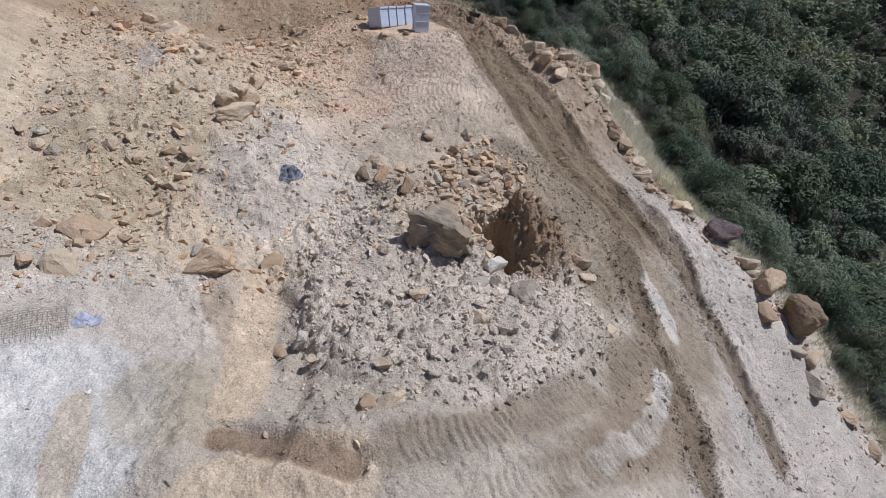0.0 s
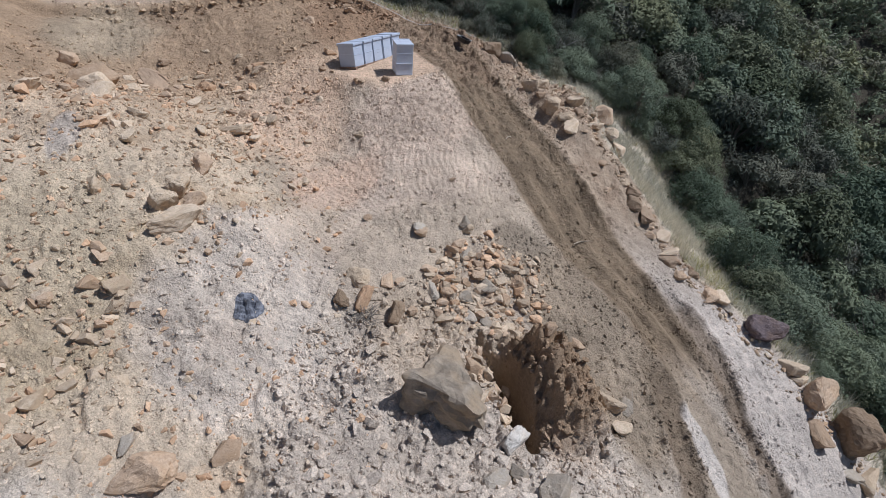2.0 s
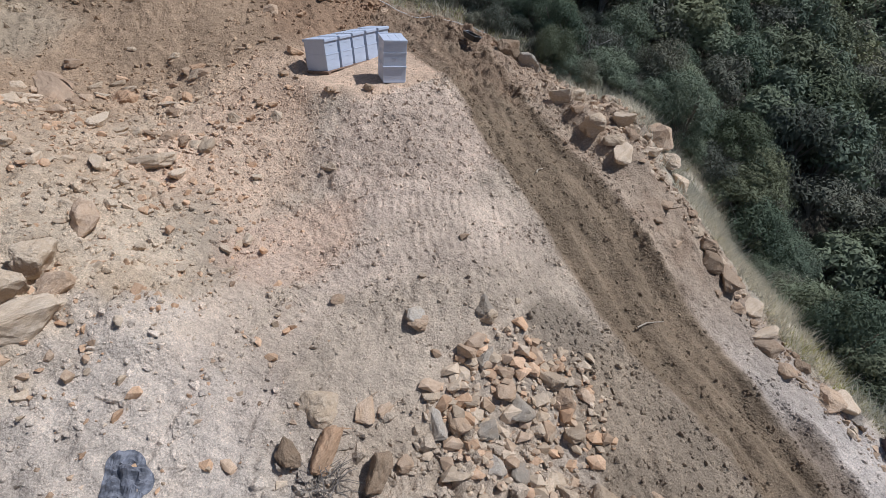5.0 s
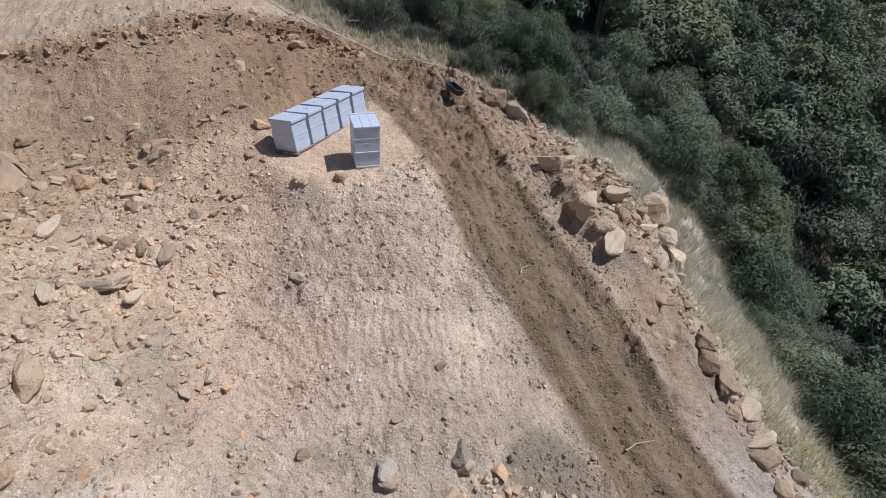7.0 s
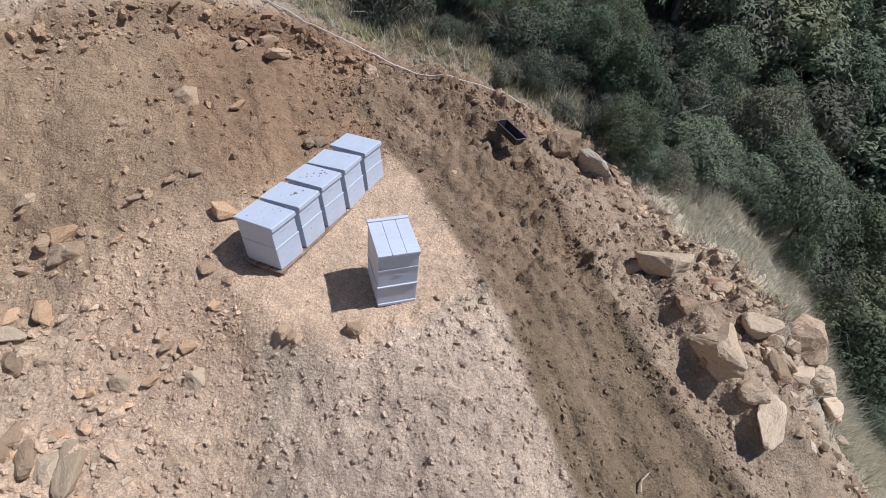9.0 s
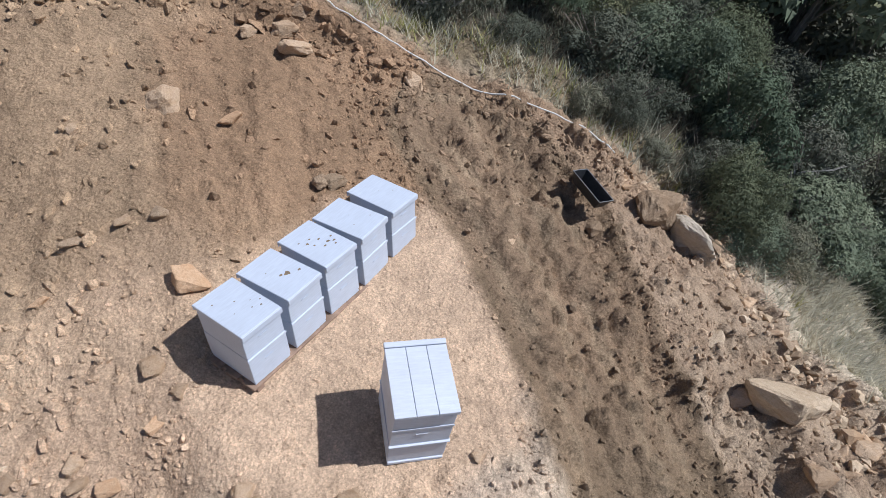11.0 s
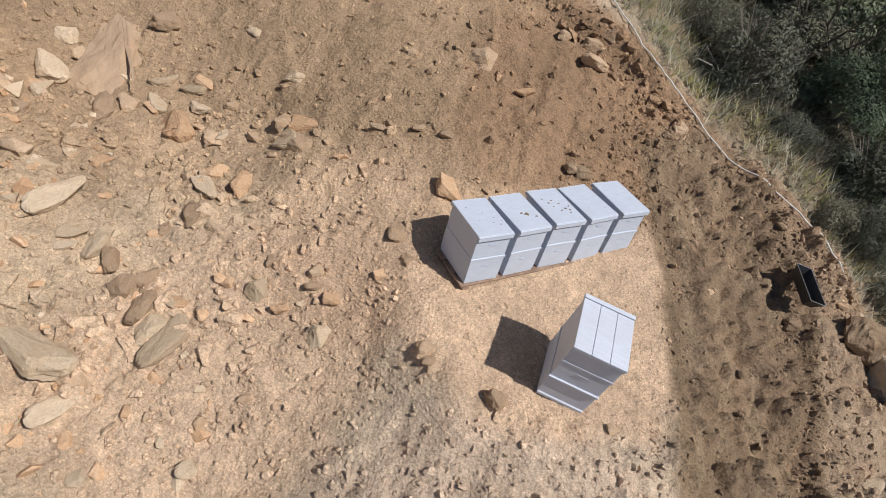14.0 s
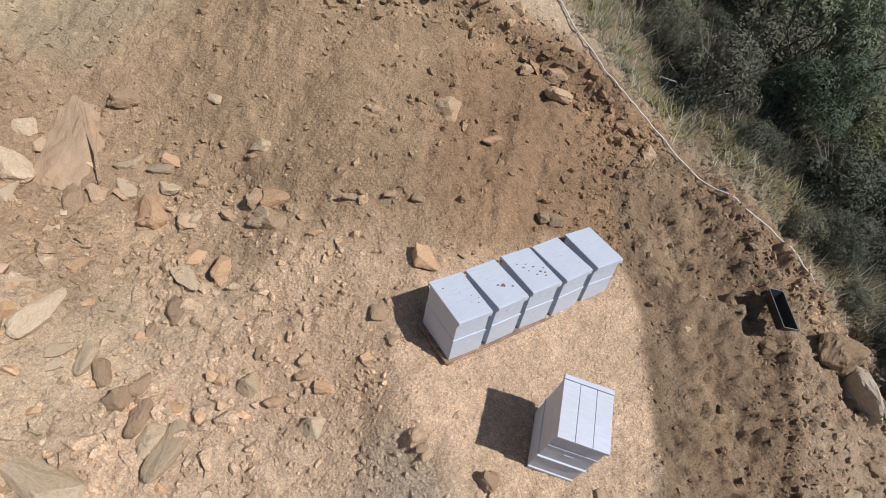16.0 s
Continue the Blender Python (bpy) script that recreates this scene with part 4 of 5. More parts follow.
ROUND_MORE_STONES = [
    (1.53, 2.08, 0.19, 0.11, 22), (1.73, 2.53, 0.25, 0.15, 40), (-0.18, 2.76, 0.2, 0.16, 26), (-0.33, 2.73, 0.16, 0.14, -55), (2.6, 2.33, 0.18, 0.25, -65),
    (-2.05, 2.39, 0.14, 0.09, 27), (-2.46, 2.28, 0.21, 0.09, 20), (-1.73, 2.41, 0.14, 0.12, -14), (-2.62, 3.49, 0.11, 0.1, 31), (-0.28, -0.2, 0.18, 0.14, -45),
    (0.7, -0.02, 0.14, 0.1, 18), (1.99, 1.34, 0.11, 0.08, 20),
]
STRATA_STONES = [
    (-6.22, 1.7, 0.55, 0.32, -52), (-6.02, 1.31, 0.44, 0.2, -50), (-6.5, 2.22, 0.26, 0.26, 35), (-5.73, 3.08, 0.35, 0.34, 19), (-4.65, 1.73, 0.63, 0.35, -58),
    (-5.23, 2.29, 0.3, 0.22, 20), (-4.83, 2.35, 0.31, 0.18, 16), (-4.61, 2.13, 0.22, 0.21, -60), (-5.27, 1.74, 0.27, 0.21, -56), (-5.47, 1.55, 0.51, 0.23, -54),
    (-5.06, 1.95, 0.3, 0.19, -57), (-3.38, 2.17, 0.42, 0.29, 3), (-3.29, 1.92, 0.34, 0.25, 3), (-3.81, 2.89, 0.23, 0.21, 6), (-4.67, 3.37, 0.19, 0.15, 9),
    (-4.28, 2.28, 0.14, 0.14, 12), (-4.17, 1.74, 0.21, 0.2, -60), (-3.77, 1.94, 0.18, 0.14, 8), (-6.2, 2.09, 0.19, 0.17, -55),
]
HEAP_STONES = [
    (-1.74, -5.54, 0.44, 0.4, -24), (-1.18, -5.55, 0.48, 0.25, 67), (-0.94, -5.6, 0.24, 0.27, -9), (-0.4, -4.57, 0.24, 0.29, -7), (0.54, -4.59, 0.33, 0.26, -59),
    (0.15, -5.08, 0.23, 0.28, -8), (0.38, -5.17, 0.34, 0.21, -101), (-0.39, -5.83, 0.38, 0.2, -104), (-0.14, -5.87, 0.35, 0.23, -91), (0.2, -5.92, 0.27, 0.27, -9),
    (0.71, -5.74, 0.32, 0.37, -9), (0.56, -5.54, 0.25, 0.31, -9), (1.23, -5.42, 0.43, 0.26, -70), (1.33, -5.72, 0.28, 0.26, -9), (-0.87, -6.2, 0.19, 0.2, -9),
    (0.2, -6.33, 0.22, 0.24, -9), (0.47, -6.41, 0.24, 0.3, -9), (-0.42, -5.56, 0.22, 0.22, -9),
]
HEAP_MORE_STONES = [
    (1.34, -6.06, 0.28, 0.31, -9), (1.28, -6.92, 0.4, 0.34, -88), (1.16, -7.5, 0.29, 0.2, -106), (0.27, -6.9, 0.26, 0.31, -10), (0.43, -7.19, 0.37, 0.32, -61),
    (0.05, -8.09, 0.19, 0.19, -11), (0.58, -7.53, 0.27, 0.18, -102), (0.21, -8.85, 0.25, 0.22, -11), (2.13, -7.08, 0.46, 0.29, -110), (2.25, -8.61, 0.38, 0.37, -11),
    (-0.09, -5.42, 0.19, 0.19, -8), (0.87, -5.96, 0.21, 0.23, -9), (0.08, -5.61, 0.19, 0.19, -9), (-1.22, -6.78, 0.18, 0.17, -10), (-1.34, -4.09, 0.17, 0.15, -7),
    (0.73, -6.59, 0.22, 0.25, -38), (0.93, -6.78, 0.24, 0.25, -10), (1.38, -8.02, 0.2, 0.21, -10),
]
FRONT_STONES = [
    (-5.21, -7.94, 0.26, 0.3, -6), (-3.96, -8.17, 0.35, 0.41, -6), (-7.28, -8.37, 0.7, 0.5, 94), (-7.12, -7.56, 0.72, 0.58, -38), (-7.8, -8.39, 0.46, 0.18, -66),
    (-3.75, -10.32, 0.76, 0.21, -85), (-2.31, -11.36, 0.3, 0.22, -23), (-2.29, -12.06, 0.41, 0.21, 12), (-2.61, -12.05, 0.22, 0.27, -9), (-0.67, -10.59, 0.33, 0.25, -24),
    (2.19, -9.92, 0.43, 0.14, -122), (0.31, -9.93, 0.62, 0.43, -91), (-1.5, -9.68, 0.35, 0.29, -7), (-0.61, -11.59, 0.22, 0.18, -8), (-2.75, -9.79, 0.22, 0.15, -7),
    (-0.39, -9.49, 0.38, 0.27, 10), (0.0, -9.43, 0.27, 0.25, -7), (-1.11, -10.18, 0.19, 0.15, -7),
]
FRONT_MORE_STONES = [
    (-8.54, -4.8, 0.31, 0.39, -1), (-8.49, -5.25, 0.29, 0.3, -2), (-8.96, -4.61, 0.52, 0.16, -67), (-8.19, -5.4, 0.44, 0.3, -42), (-5.64, -5.74, 0.27, 0.31, -3),
    (-6.68, -5.49, 0.28, 0.36, -2), (2.26, -8.14, 0.47, 0.37, -98), (2.59, -8.22, 0.44, 0.27, 23), (-3.28, -10.83, 0.18, 0.19, -8), (-4.21, -12.41, 0.11, 0.09, -9),
    (2.4, -11.17, 0.19, 0.15, -9),
]
lay_stones(EDGE_STONES, ["pale", "sand", "pale"], "stones along the edge", "on the edge of the bench", 1, 0.72, 0.28)
lay_stones(EDGE_MORE_STONES, ["pale", "sand", "brown"], "stones along the edge", "on the edge of the bench", 2, 0.72, 0.28)
lay_stones(LOW_STONES, ["sand", "pale", "grey"], "stones along the edge", "beside the drop", 3)
lay_stones(BANK_STONES, ["pale", "pale", "sand"], "stones on the cut slope", "on the rubble slope", 4, 0.75, 0.24)
lay_stones(BANK_MORE_STONES, ["pale"], "stones on the cut slope", "on the rubble slope", 5, 0.75, 0.24)
lay_stones(FAN_STONES, ["sand", "pale"], "stones below the hives", "on the fill below the hives", 6)
lay_stones(UPPER_STONES, ["pale", "sand"], "stones on the cut slope", "high on the rubble slope", 7, 0.85, 0.2)
lay_stones(LATE_STONES, ["orange", "sand", "pale"], "stones on the cut slope", "in loose tan soil", 12, 0.66, 0.28)
lay_stones(LATE_MORE_STONES, ["orange", "pale"], "stones on the cut slope", "in loose tan soil", 13, 0.66, 0.28)
lay_stones(STRATA_STONES, ["sand", "pale", "sand"], "stones on the cut slope", "half sunk in the bank", 16, 0.6, 0.3)
lay_stones(ROUND_STONES, ["orange", "sand", "sand"], "stones round the hives", "in the soil round the hives", 14, 0.7, 0.36)
lay_stones(ROUND_MORE_STONES, ["sand", "brown"], "stones round the hives", "in the soil round the hives", 15, 0.7, 0.36)
lay_stones(HEAP_STONES, ["sand", "pale", "sand", "grey"], "stones on the spoil heap", "on the spoil heap", 8)
lay_stones(HEAP_MORE_STONES, ["pale", "pale", "sand"], "stones on the spoil heap", "beside the pit", 9)
lay_stones(FRONT_STONES, ["pale", "grey", "sand"], "stones on the spoil heap", "among clods", 11)
lay_stones(FRONT_MORE_STONES, ["grey", "pale"], "stones on the spoil heap", "among clods", 10)

# the great boulder by the pit, and a few stones with a look of their own
def own_stone(name, mesh, m, label):
    ob = new(name, mesh)
    ob.matrix_world = m
    return tagged(ob, label, "rock")


boulder = stone_mesh("boulder", 47, 17, 7, 0.1, 0.62, BOULDER_STONE)
own_stone("boulder", boulder, pose(-0.72, -7.95, ground_point(-0.72, -7.95, False) + 0.2, 16, -8, -28) @ Matrix.Diagonal((1.42, 1.3, 1.3, 1)), "great grey weathered boulder beside the open pit")
BIG_STONES = {k: stone_mesh("boulder", 60 + 7 * n, 15 + n, 5, 0.06, 0.6, KINDS[k]) for n, k in enumerate(KINDS)}

BANK_STONE = stone_material("bank_stone", (0.32, 0.23, 0.16), (0.42, 0.31, 0.22), (0.5, 0.385, 0.285), (0.45, 0.305, 0.2), 5.0)
slab = stone_mesh("boulder", 91, 18, 6, 0.07, 0.75, BANK_STONE)
own_stone("boulder", slab, pose(-5.9, 2.35, ground_point(-5.9, 2.35, False) + 0.12, 4, -10, 114) @ Matrix.Diagonal((1.8, 0.85, 0.42, 1)), "great pinkish slab of bedrock leaning out of the bank")

# stones with a look of their own: kind, place, size, turn and tilt
for kind, x, y, a, b, h, yaw, tilt, label in (
    ("dark", 6.77, -6.85, 0.9, 0.66, 0.62, -35, (8, -10), "dark purplish-brown smooth boulder on the edge of the bench"),
    ("brown", 3.45, 2.52, 0.74, 0.46, 0.52, 194, (16, -14), "brown sandstone block, split face, on the slope edge"),
    ("grey", 3.92, 2.2, 0.86, 0.54, 0.5, 112, (-6, 8), "pale grey veined boulder on the slope edge"),
    ("orange", -1.66, -6.05, 0.62, 0.34, 0.34, 62, (24, -14), "orange-pink sandstone slab leaning among grey clods"),
    ("brown", -1.18, -6.3, 0.52, 0.26, 0.4, 66, (12, 30), "grey-brown stone standing on edge in the spoil"),
    ("brown", -2.12, -6.02, 0.42, 0.24, 0.3, -70, (10, 12), "flat grey-brown stone beside a tangle of twigs"),
    ("brown", 7.95, -8.75, 1.15, 0.95, 0.95, -40, (12, -8), "great brown rounded boulder on the edge of the bench"),
    ("sand", 7.35, -8.1, 0.85, 0.6, 0.75, 20, (-14, 16), "tan boulder with a sharp ridge on the edge of the bench"),
    ("pale", -4.72, -4.46, 0.98, 0.46, 0.42, 194, (8, 6), "long tan slab under a stack of broken slabs"),
    ("pale", -4.98, -4.08, 0.48, 0.38, 0.46, -14, (8, 10), "pale blunt block leaning on a long slab"),
    ("sand", -4.48, -4.06, 0.52, 0.36, 0.4, 22, (-6, -12), "tan block lying on the stack of slabs"),
    ("pale", -4.72, -3.64, 0.54, 0.42, 0.42, 30, (10, 4), "pale angular block behind the stack of slabs"),
    ("sand", -4.95, -8.45, 0.82, 0.62, 0.62, -12, (6, 4), "square tan sandstone block, seamed, on washed sand"),
    ("white", 0.1, -8.9, 0.52, 0.26, 0.34, 28, (10, -20), "bright pale broken stone at the lip of the pit"),
    ("white", -3.45, -10.25, 0.36, 0.2, 0.34, 80, (6, 14), "bright pale slab standing among grey clods"),
):
    own_stone("boulder", BIG_STONES[kind], pose(x, y, ground_point(x, y, False) + 0.3 * h, *tilt, yaw) @ Matrix.Diagonal((a, b, h, 1)), label)


def scatter(n, seed, region, size, kinds, name, label, category="rubble", area=(-9.5, 9.5, -13.6, 7), tone=(0.9, 1.3), blocky=False):
    """Many loose stones in one mesh. region(x, y): how likely a stone is there, 0..1."""
    rng = np.random.default_rng(seed)
    base = []
    for k in range(6):
        if kinds or blocky:
            bm = hull(seed * 7 + k, 13, 0.7)
        else:
            # a crumbly lump
            bm = bmesh.new()
            bmesh.ops.create_icosphere(bm, subdivisions=1, radius=0.5)
            for v in bm.verts:
                v.co *= rng.uniform(0.55, 1.15)
        bmesh.ops.triangulate(bm, faces=bm.faces[:])
        bm.verts.index_update()
        bm.verts.ensure_lookup_table()
        base.append((np.array([v.co for v in bm.verts]), np.array([[v.index for v in f.verts] for f in bm.faces])))
        bm.free()
    xs, ys, have = [], [], 0
    for _ in range(14):
        x, y = rng.uniform(area[0], area[1], n * 4), rng.uniform(area[2], area[3], n * 4)
        keep = rng.random(n * 4) < region(x, y)
        xs.append(x[keep])
        ys.append(y[keep])
        have += int(keep.sum())
        if have >= n:
            break
    x, y = np.concatenate(xs)[:n], np.concatenate(ys)[:n]
    n = len(x)
    z = ground_z(x, y)
    s = size[0] * (size[1] / size[0]) ** (rng.random(n) ** 2.2)
    verts, faces, mats, at = [], [], [], 0
    for k in range(n):
        v, f = base[k % 6]
        lie = 0.45 if kinds or blocky else 3.1
        e = Euler((rng.uniform(-lie, lie), rng.uniform(-lie, lie), rng.uniform(-3.1, 3.1))).to_matrix()
        dims = np.array([rng.uniform(0.8, 1.5), rng.uniform(0.7, 1.1), rng.uniform(0.5, 0.9)]) * s[k]
        p = (v * dims) @ np.array(e).T + (x[k], y[k], z[k] + (0.04 if kinds or blocky else -0.06) * s[k])
        verts.append(p)
        faces.append(f + at)
        mats.append(np.full(len(f), int(rng.integers(max(1, len(kinds))))))
        at += len(v)
    me = bpy.data.meshes.new(name)
    me.from_pydata(np.concatenate(verts).tolist(), [], np.concatenate(faces).tolist())
    if not kinds:
        # lumps of the very soil that they lie on
        col = soil_colours(x, y)
        col[:, :3] *= rng.uniform(*tone, (n, 1))
        col = np.repeat(col, [len(base[k % 6][0]) for k in range(n)], 0)
        at = me.attributes.new("soil", "FLOAT_COLOR", "POINT")
        at.data.foreach_set("color", col.astype(np.float32).ravel())
        me.materials.append(SOIL)
        return tagged(new(name, me), label, category, kind="stuff")
    for k in kinds:
        me.materials.append(KINDS[k])
    me.polygons.foreach_set("material_index", np.concatenate(mats).astype(np.int32))
    return tagged(new(name, me), label, category, kind="stuff")


def on_bench(x, y):
    _, e = along(x, y, EDGE)
    _, d = along(x, y, ROAD)
    pad = soft(oval(x, y, 0.08, 1.07, 1.35, 1.75, -42), -0.05, 0.2)
    silt = soft(oval(x, y, -6.30, -11.40, 3.2, 2.8), 0.0, 0.3)
    return soft(e, 0.3, -0.3) * (1 - 0.8 * treads(x, y)[1]) * (1 - 0.94 * pad) * (1 - 0.75 * soft(np.abs(d), 1.0, 0.6)) * (1 - 0.9 * silt)


def leftward(x, y):
    return soft(x + 0.6 * fractal(x, y, 3, 2), -1.3, -2.8) * soft(y, 5.0, 1.5)


def patchy(x, y, s, low=-0.6, high=0.3):
    return soft(fractal(x * 1.1, y * 1.1, s, 3), low, high)


def near_road(x, y):
    _, d = along(x, y, ROAD)
    return (soft(np.abs(np.abs(d) - 0.75), 0.35, 0.05) + 0.35 * soft(np.abs(d), 0.9, 0.6)) * soft(y, -9.5, -7.5)


def near_ruts(x, y):
    return soft(np.minimum.reduce([np.abs(np.abs(along(x, y, line)[1]) - 0.3) for line in RUTS]), 0.3, 0.05)


def on_heap(x, y):
    return soft(oval(x, y, -0.71, -8.9, 3.0, 3.5), 0.0, 0.12)


scatter(6000, 3, lambda x, y: on_bench(x, y) * leftward(x, y) * patchy(x, y, 33), (0.02, 0.13), [], "rubble", "tan and pale broken stones strewn over the cut slope", tone=(0.95, 1.35), blocky=True)
scatter(4500, 4, lambda x, y: on_bench(x, y) * leftward(x, y), (0.03, 0.14), [], "clods", "loose clods of tan soil on the cut slope", "clods")
scatter(7000, 5, lambda x, y: on_bench(x, y) * on_heap(x, y), (0.02, 0.15), [], "clods", "grey clods of the spoil heap", "clods", area=(-4, 3, -13, -5))
scatter(1100, 6, lambda x, y: on_bench(x, y) * on_heap(x, y), (0.05, 0.24), [], "rubble", "grey and tan stones of the spoil heap", area=(-4, 3, -13, -5), tone=(0.9, 1.3), blocky=True)
scatter(2000, 7, lambda x, y: on_bench(x, y) * soft(y - 0.2 * x, 1.5, 2.3) * patchy(x, y, 35), (0.025, 0.17), [], "clods", "brown clods on the upper bank", "clods", tone=(0.9, 1.45))
scatter(7500, 9, lambda x, y: on_bench(x, y) * soft(np.abs(y + 1.6), 4.2, 1.5) * soft(x, -3.2, -1.5), (0.018, 0.1), [], "clods", "tan clods and grit on the fill below the hives", "clods", area=(-3.5, 4, -6, 2.5))
scatter(1300, 11, lambda x, y: soft(np.abs(along(x, y, EDGE)[1] + 0.1), 0.4, 0.1) * soft(y, 3.6, 2.6), (0.03, 0.17), ["sand", "brown", "pale"], "rubble", "small broken stones along the edge of the bench")
scatter(4200, 13, lambda x, y: near_road(x, y) * patchy(x, y, 37, -0.3, 0.3), (0.014, 0.075), [], "clods", "dark clods along the wet haul road", "clods", area=(0, 6.5, -10, 4.5), tone=(1.0, 1.6))
scatter(3200, 14, lambda x, y: near_ruts(x, y) * patchy(x, y, 38, -0.3, 0.3), (0.02, 0.09), [], "clods", "dark clods thrown up beside the wheel ruts", "clods", area=(-3, 6.5, -13.4, -5), tone=(0.85, 1.3))
scatter(5200, 16, lambda x, y: on_bench(x, y) * soft(x, 0.8, 1.6) * soft(y, -4, -5) * (0.35 + 0.65 * soft(x, 4.2, 3.2)), (0.02, 0.13), [], "clods", "small clods of the trodden soil beside the road", "clods", area=(0.5, 9, -13.4, -4))
scatter(160, 15, lambda x, y: soft(oval(x, y, 4.6, -0.9, 0.9, 1.5), 0.0, 0.3), (0.06, 0.2), ["sand", "pale", "brown"], "rubble", "heaped broken sandstone on the edge of the bench", area=(3, 6.2, -3, 2))


scatter(220, 17, lambda x, y: soft(np.abs(oval(x, y, 0.75, -8.0, 0.8, 1.5, 10) - 0.15), 0.3, 0.1), (0.05, 0.26), [], "clods", "brown clods round the rim of the pit", "clods", area=(-0.3, 2.4, -10, -6), tone=(0.8, 1.3))
scatter(300, 18, lambda x, y: soft(oval(x, y, -4.2, -0.4, 2.0, 2.8), 0.0, 0.5) * patchy(x, y, 39, -0.2, 0.3), (0.07, 0.24), [], "rubble", "angular tan slabs broken out of the cut slope", area=(-6.5, -2, -3.5, 3), tone=(1.0, 1.3), blocky=True)
scatter(950, 19, lambda x, y: on_bench(x, y) * soft(x, 2.4, 3.0) * soft(y, -2.5, -1), (0.02, 0.15), [], "clods", "brown clods on the trodden bank beside the road", "clods", area=(2.2, 5, -2.5, 4.5), tone=(1.0, 1.5))


scatter(520, 23, lambda x, y: soft(oval(x, y, 0.7, -5.8, 1.5, 1.1, 10), 0.0, 0.4), (0.06, 0.27), ["sand", "pale", "orange", "pale"], "rubble", "rounded tan stones heaped above the pit", area=(-0.9, 2.6, -7, -4.4))
scatter(60, 24, lambda x, y: soft(oval(x, y, 0.05, -7.9, 0.25, 1.0, 12), 0.0, 0.4), (0.12, 0.3), ["pale", "sand", "pale"], "rubble", "pale stones wedged between boulder and pit", area=(-0.5, 0.5, -9.2, -6.6))


scatter(1200, 25, lambda x, y: on_bench(x, y) * soft(y - 0.15 * x, 2.0, 2.8) * soft(x, -0.6, 0.6), (0.03, 0.16), [], "clods", "brown clods on the bank below the hose", "clods", area=(-1, 4.5, 1.8, 6.5), tone=(0.9, 1.4))
scatter(170, 27, lambda x, y: soft(oval(x, y, -6.7, -6.4, 1.7, 2.4), 0.0, 0.4), (0.08, 0.42), ["pale", "sand", "pale"], "rubble", "fractured pale bedrock slabs on the cut slope", area=(-8.6, -4.8, -9, -3.8))
scatter(2600, 28, lambda x, y: on_bench(x, y) * leftward(x, y) * soft(y, 1.5, -0.5), (0.03, 0.17), ["pale", "orange", "sand", "orange"], "rubble", "chips of tan and pale stone on the cut slope", area=(-9.5, -1.5, -9, 2))
scatter(260, 29, lambda x, y: on_bench(x, y) * soft(oval(x, y, -6.8, 0.2, 2.4, 3.0), 0.0, 0.5) * patchy(x, y, 41, -0.2, 0.3), (0.07, 0.34), ["sand", "pale", "orange"], "rubble", "loose tan blocks high on the cut slope", area=(-9.5, -4, -3, 3.4))
scatter(500, 26, lambda x, y: on_bench(x, y) * soft(np.abs(along(x, y, LIP)[1]), 0.5, 0.1), (0.05, 0.24), [], "rubble", "brown clods along the lip of the upper bank", area=(-8, 1.5, 3.5, 7), tone=(0.85, 1.5), blocky=True)


# ---- plants ----
def leaves(n, seed, width, height, leaf, lobes=15):
    """Vertices and faces of a shrub's crown: rounded lobes of many single leaves, with gaps between the lobes."""
    rng = np.random.default_rng(seed)
    a = 2.4 * np.arange(lobes) + rng.uniform(-0.5, 0.5, lobes)
    e = ((np.arange(lobes) + 0.5) / lobes) ** 0.8
    r = np.sqrt(np.maximum(1 - e**2, 0.02)) * rng.uniform(0.75, 1.1, lobes)
    cen = np.stack([r * np.cos(a) * width * 0.36, r * np.sin(a) * width * 0.36, (0.12 + 0.62 * e) * height], 1)
    cen += rng.normal(0, 0.04, cen.shape) * (width, width, height)
    rad = rng.uniform(0.11, 0.23, lobes) * width
    k = rng.choice(lobes, n, p=rad**2 / (rad**2).sum())
    d = rng.normal(0, 1, (n, 3))
    d[:, 2] = np.abs(d[:, 2]) * 1.2 - 0.3
    d /= np.linalg.norm(d, axis=1)[:, None]
    crinkle = 1 + 0.2 * np.sin(7 * d[:, 0] + 2.1 * k) * np.sin(8 * d[:, 1] + k) + 0.16 * np.sin(13 * d[:, 2] + 11 * d[:, 0] + 5 * d[:, 1])
    depth = np.where(rng.random(n) < 0.72, rng.uniform(0.86, 1.08, n), rng.uniform(0.6, 0.86, n))
    c = cen[k] + d * (rad[k] * crinkle * depth)[:, None] * (1, 1, 0.9)
    c[:, 2] = np.maximum(c[:, 2], 0.04)
    nrm = d + rng.normal(0, 0.3, (n, 3)) + (0, 0, 0.25)
    nrm /= np.linalg.norm(nrm, axis=1)[:, None]
    t = np.cross(nrm, rng.normal(0, 1, (n, 3)))
    t /= np.linalg.norm(t, axis=1)[:, None]
    b = np.cross(nrm, t)
    s = leaf * rng.uniform(0.6, 1.4, n)[:, None]
    v = np.stack([c - t * s * 0.42, c + t * s * 0.42, c + b * s * 1.7], 1).reshape(-1, 3)
    return v, np.arange(3 * n).reshape(-1, 3)


def raw_mesh(name, v, f, mat):
    me = bpy.data.meshes.new(name)
    me.from_pydata(np.asarray(v).tolist(), [], np.asarray(f).tolist())
    me.materials.append(mat)
    return me


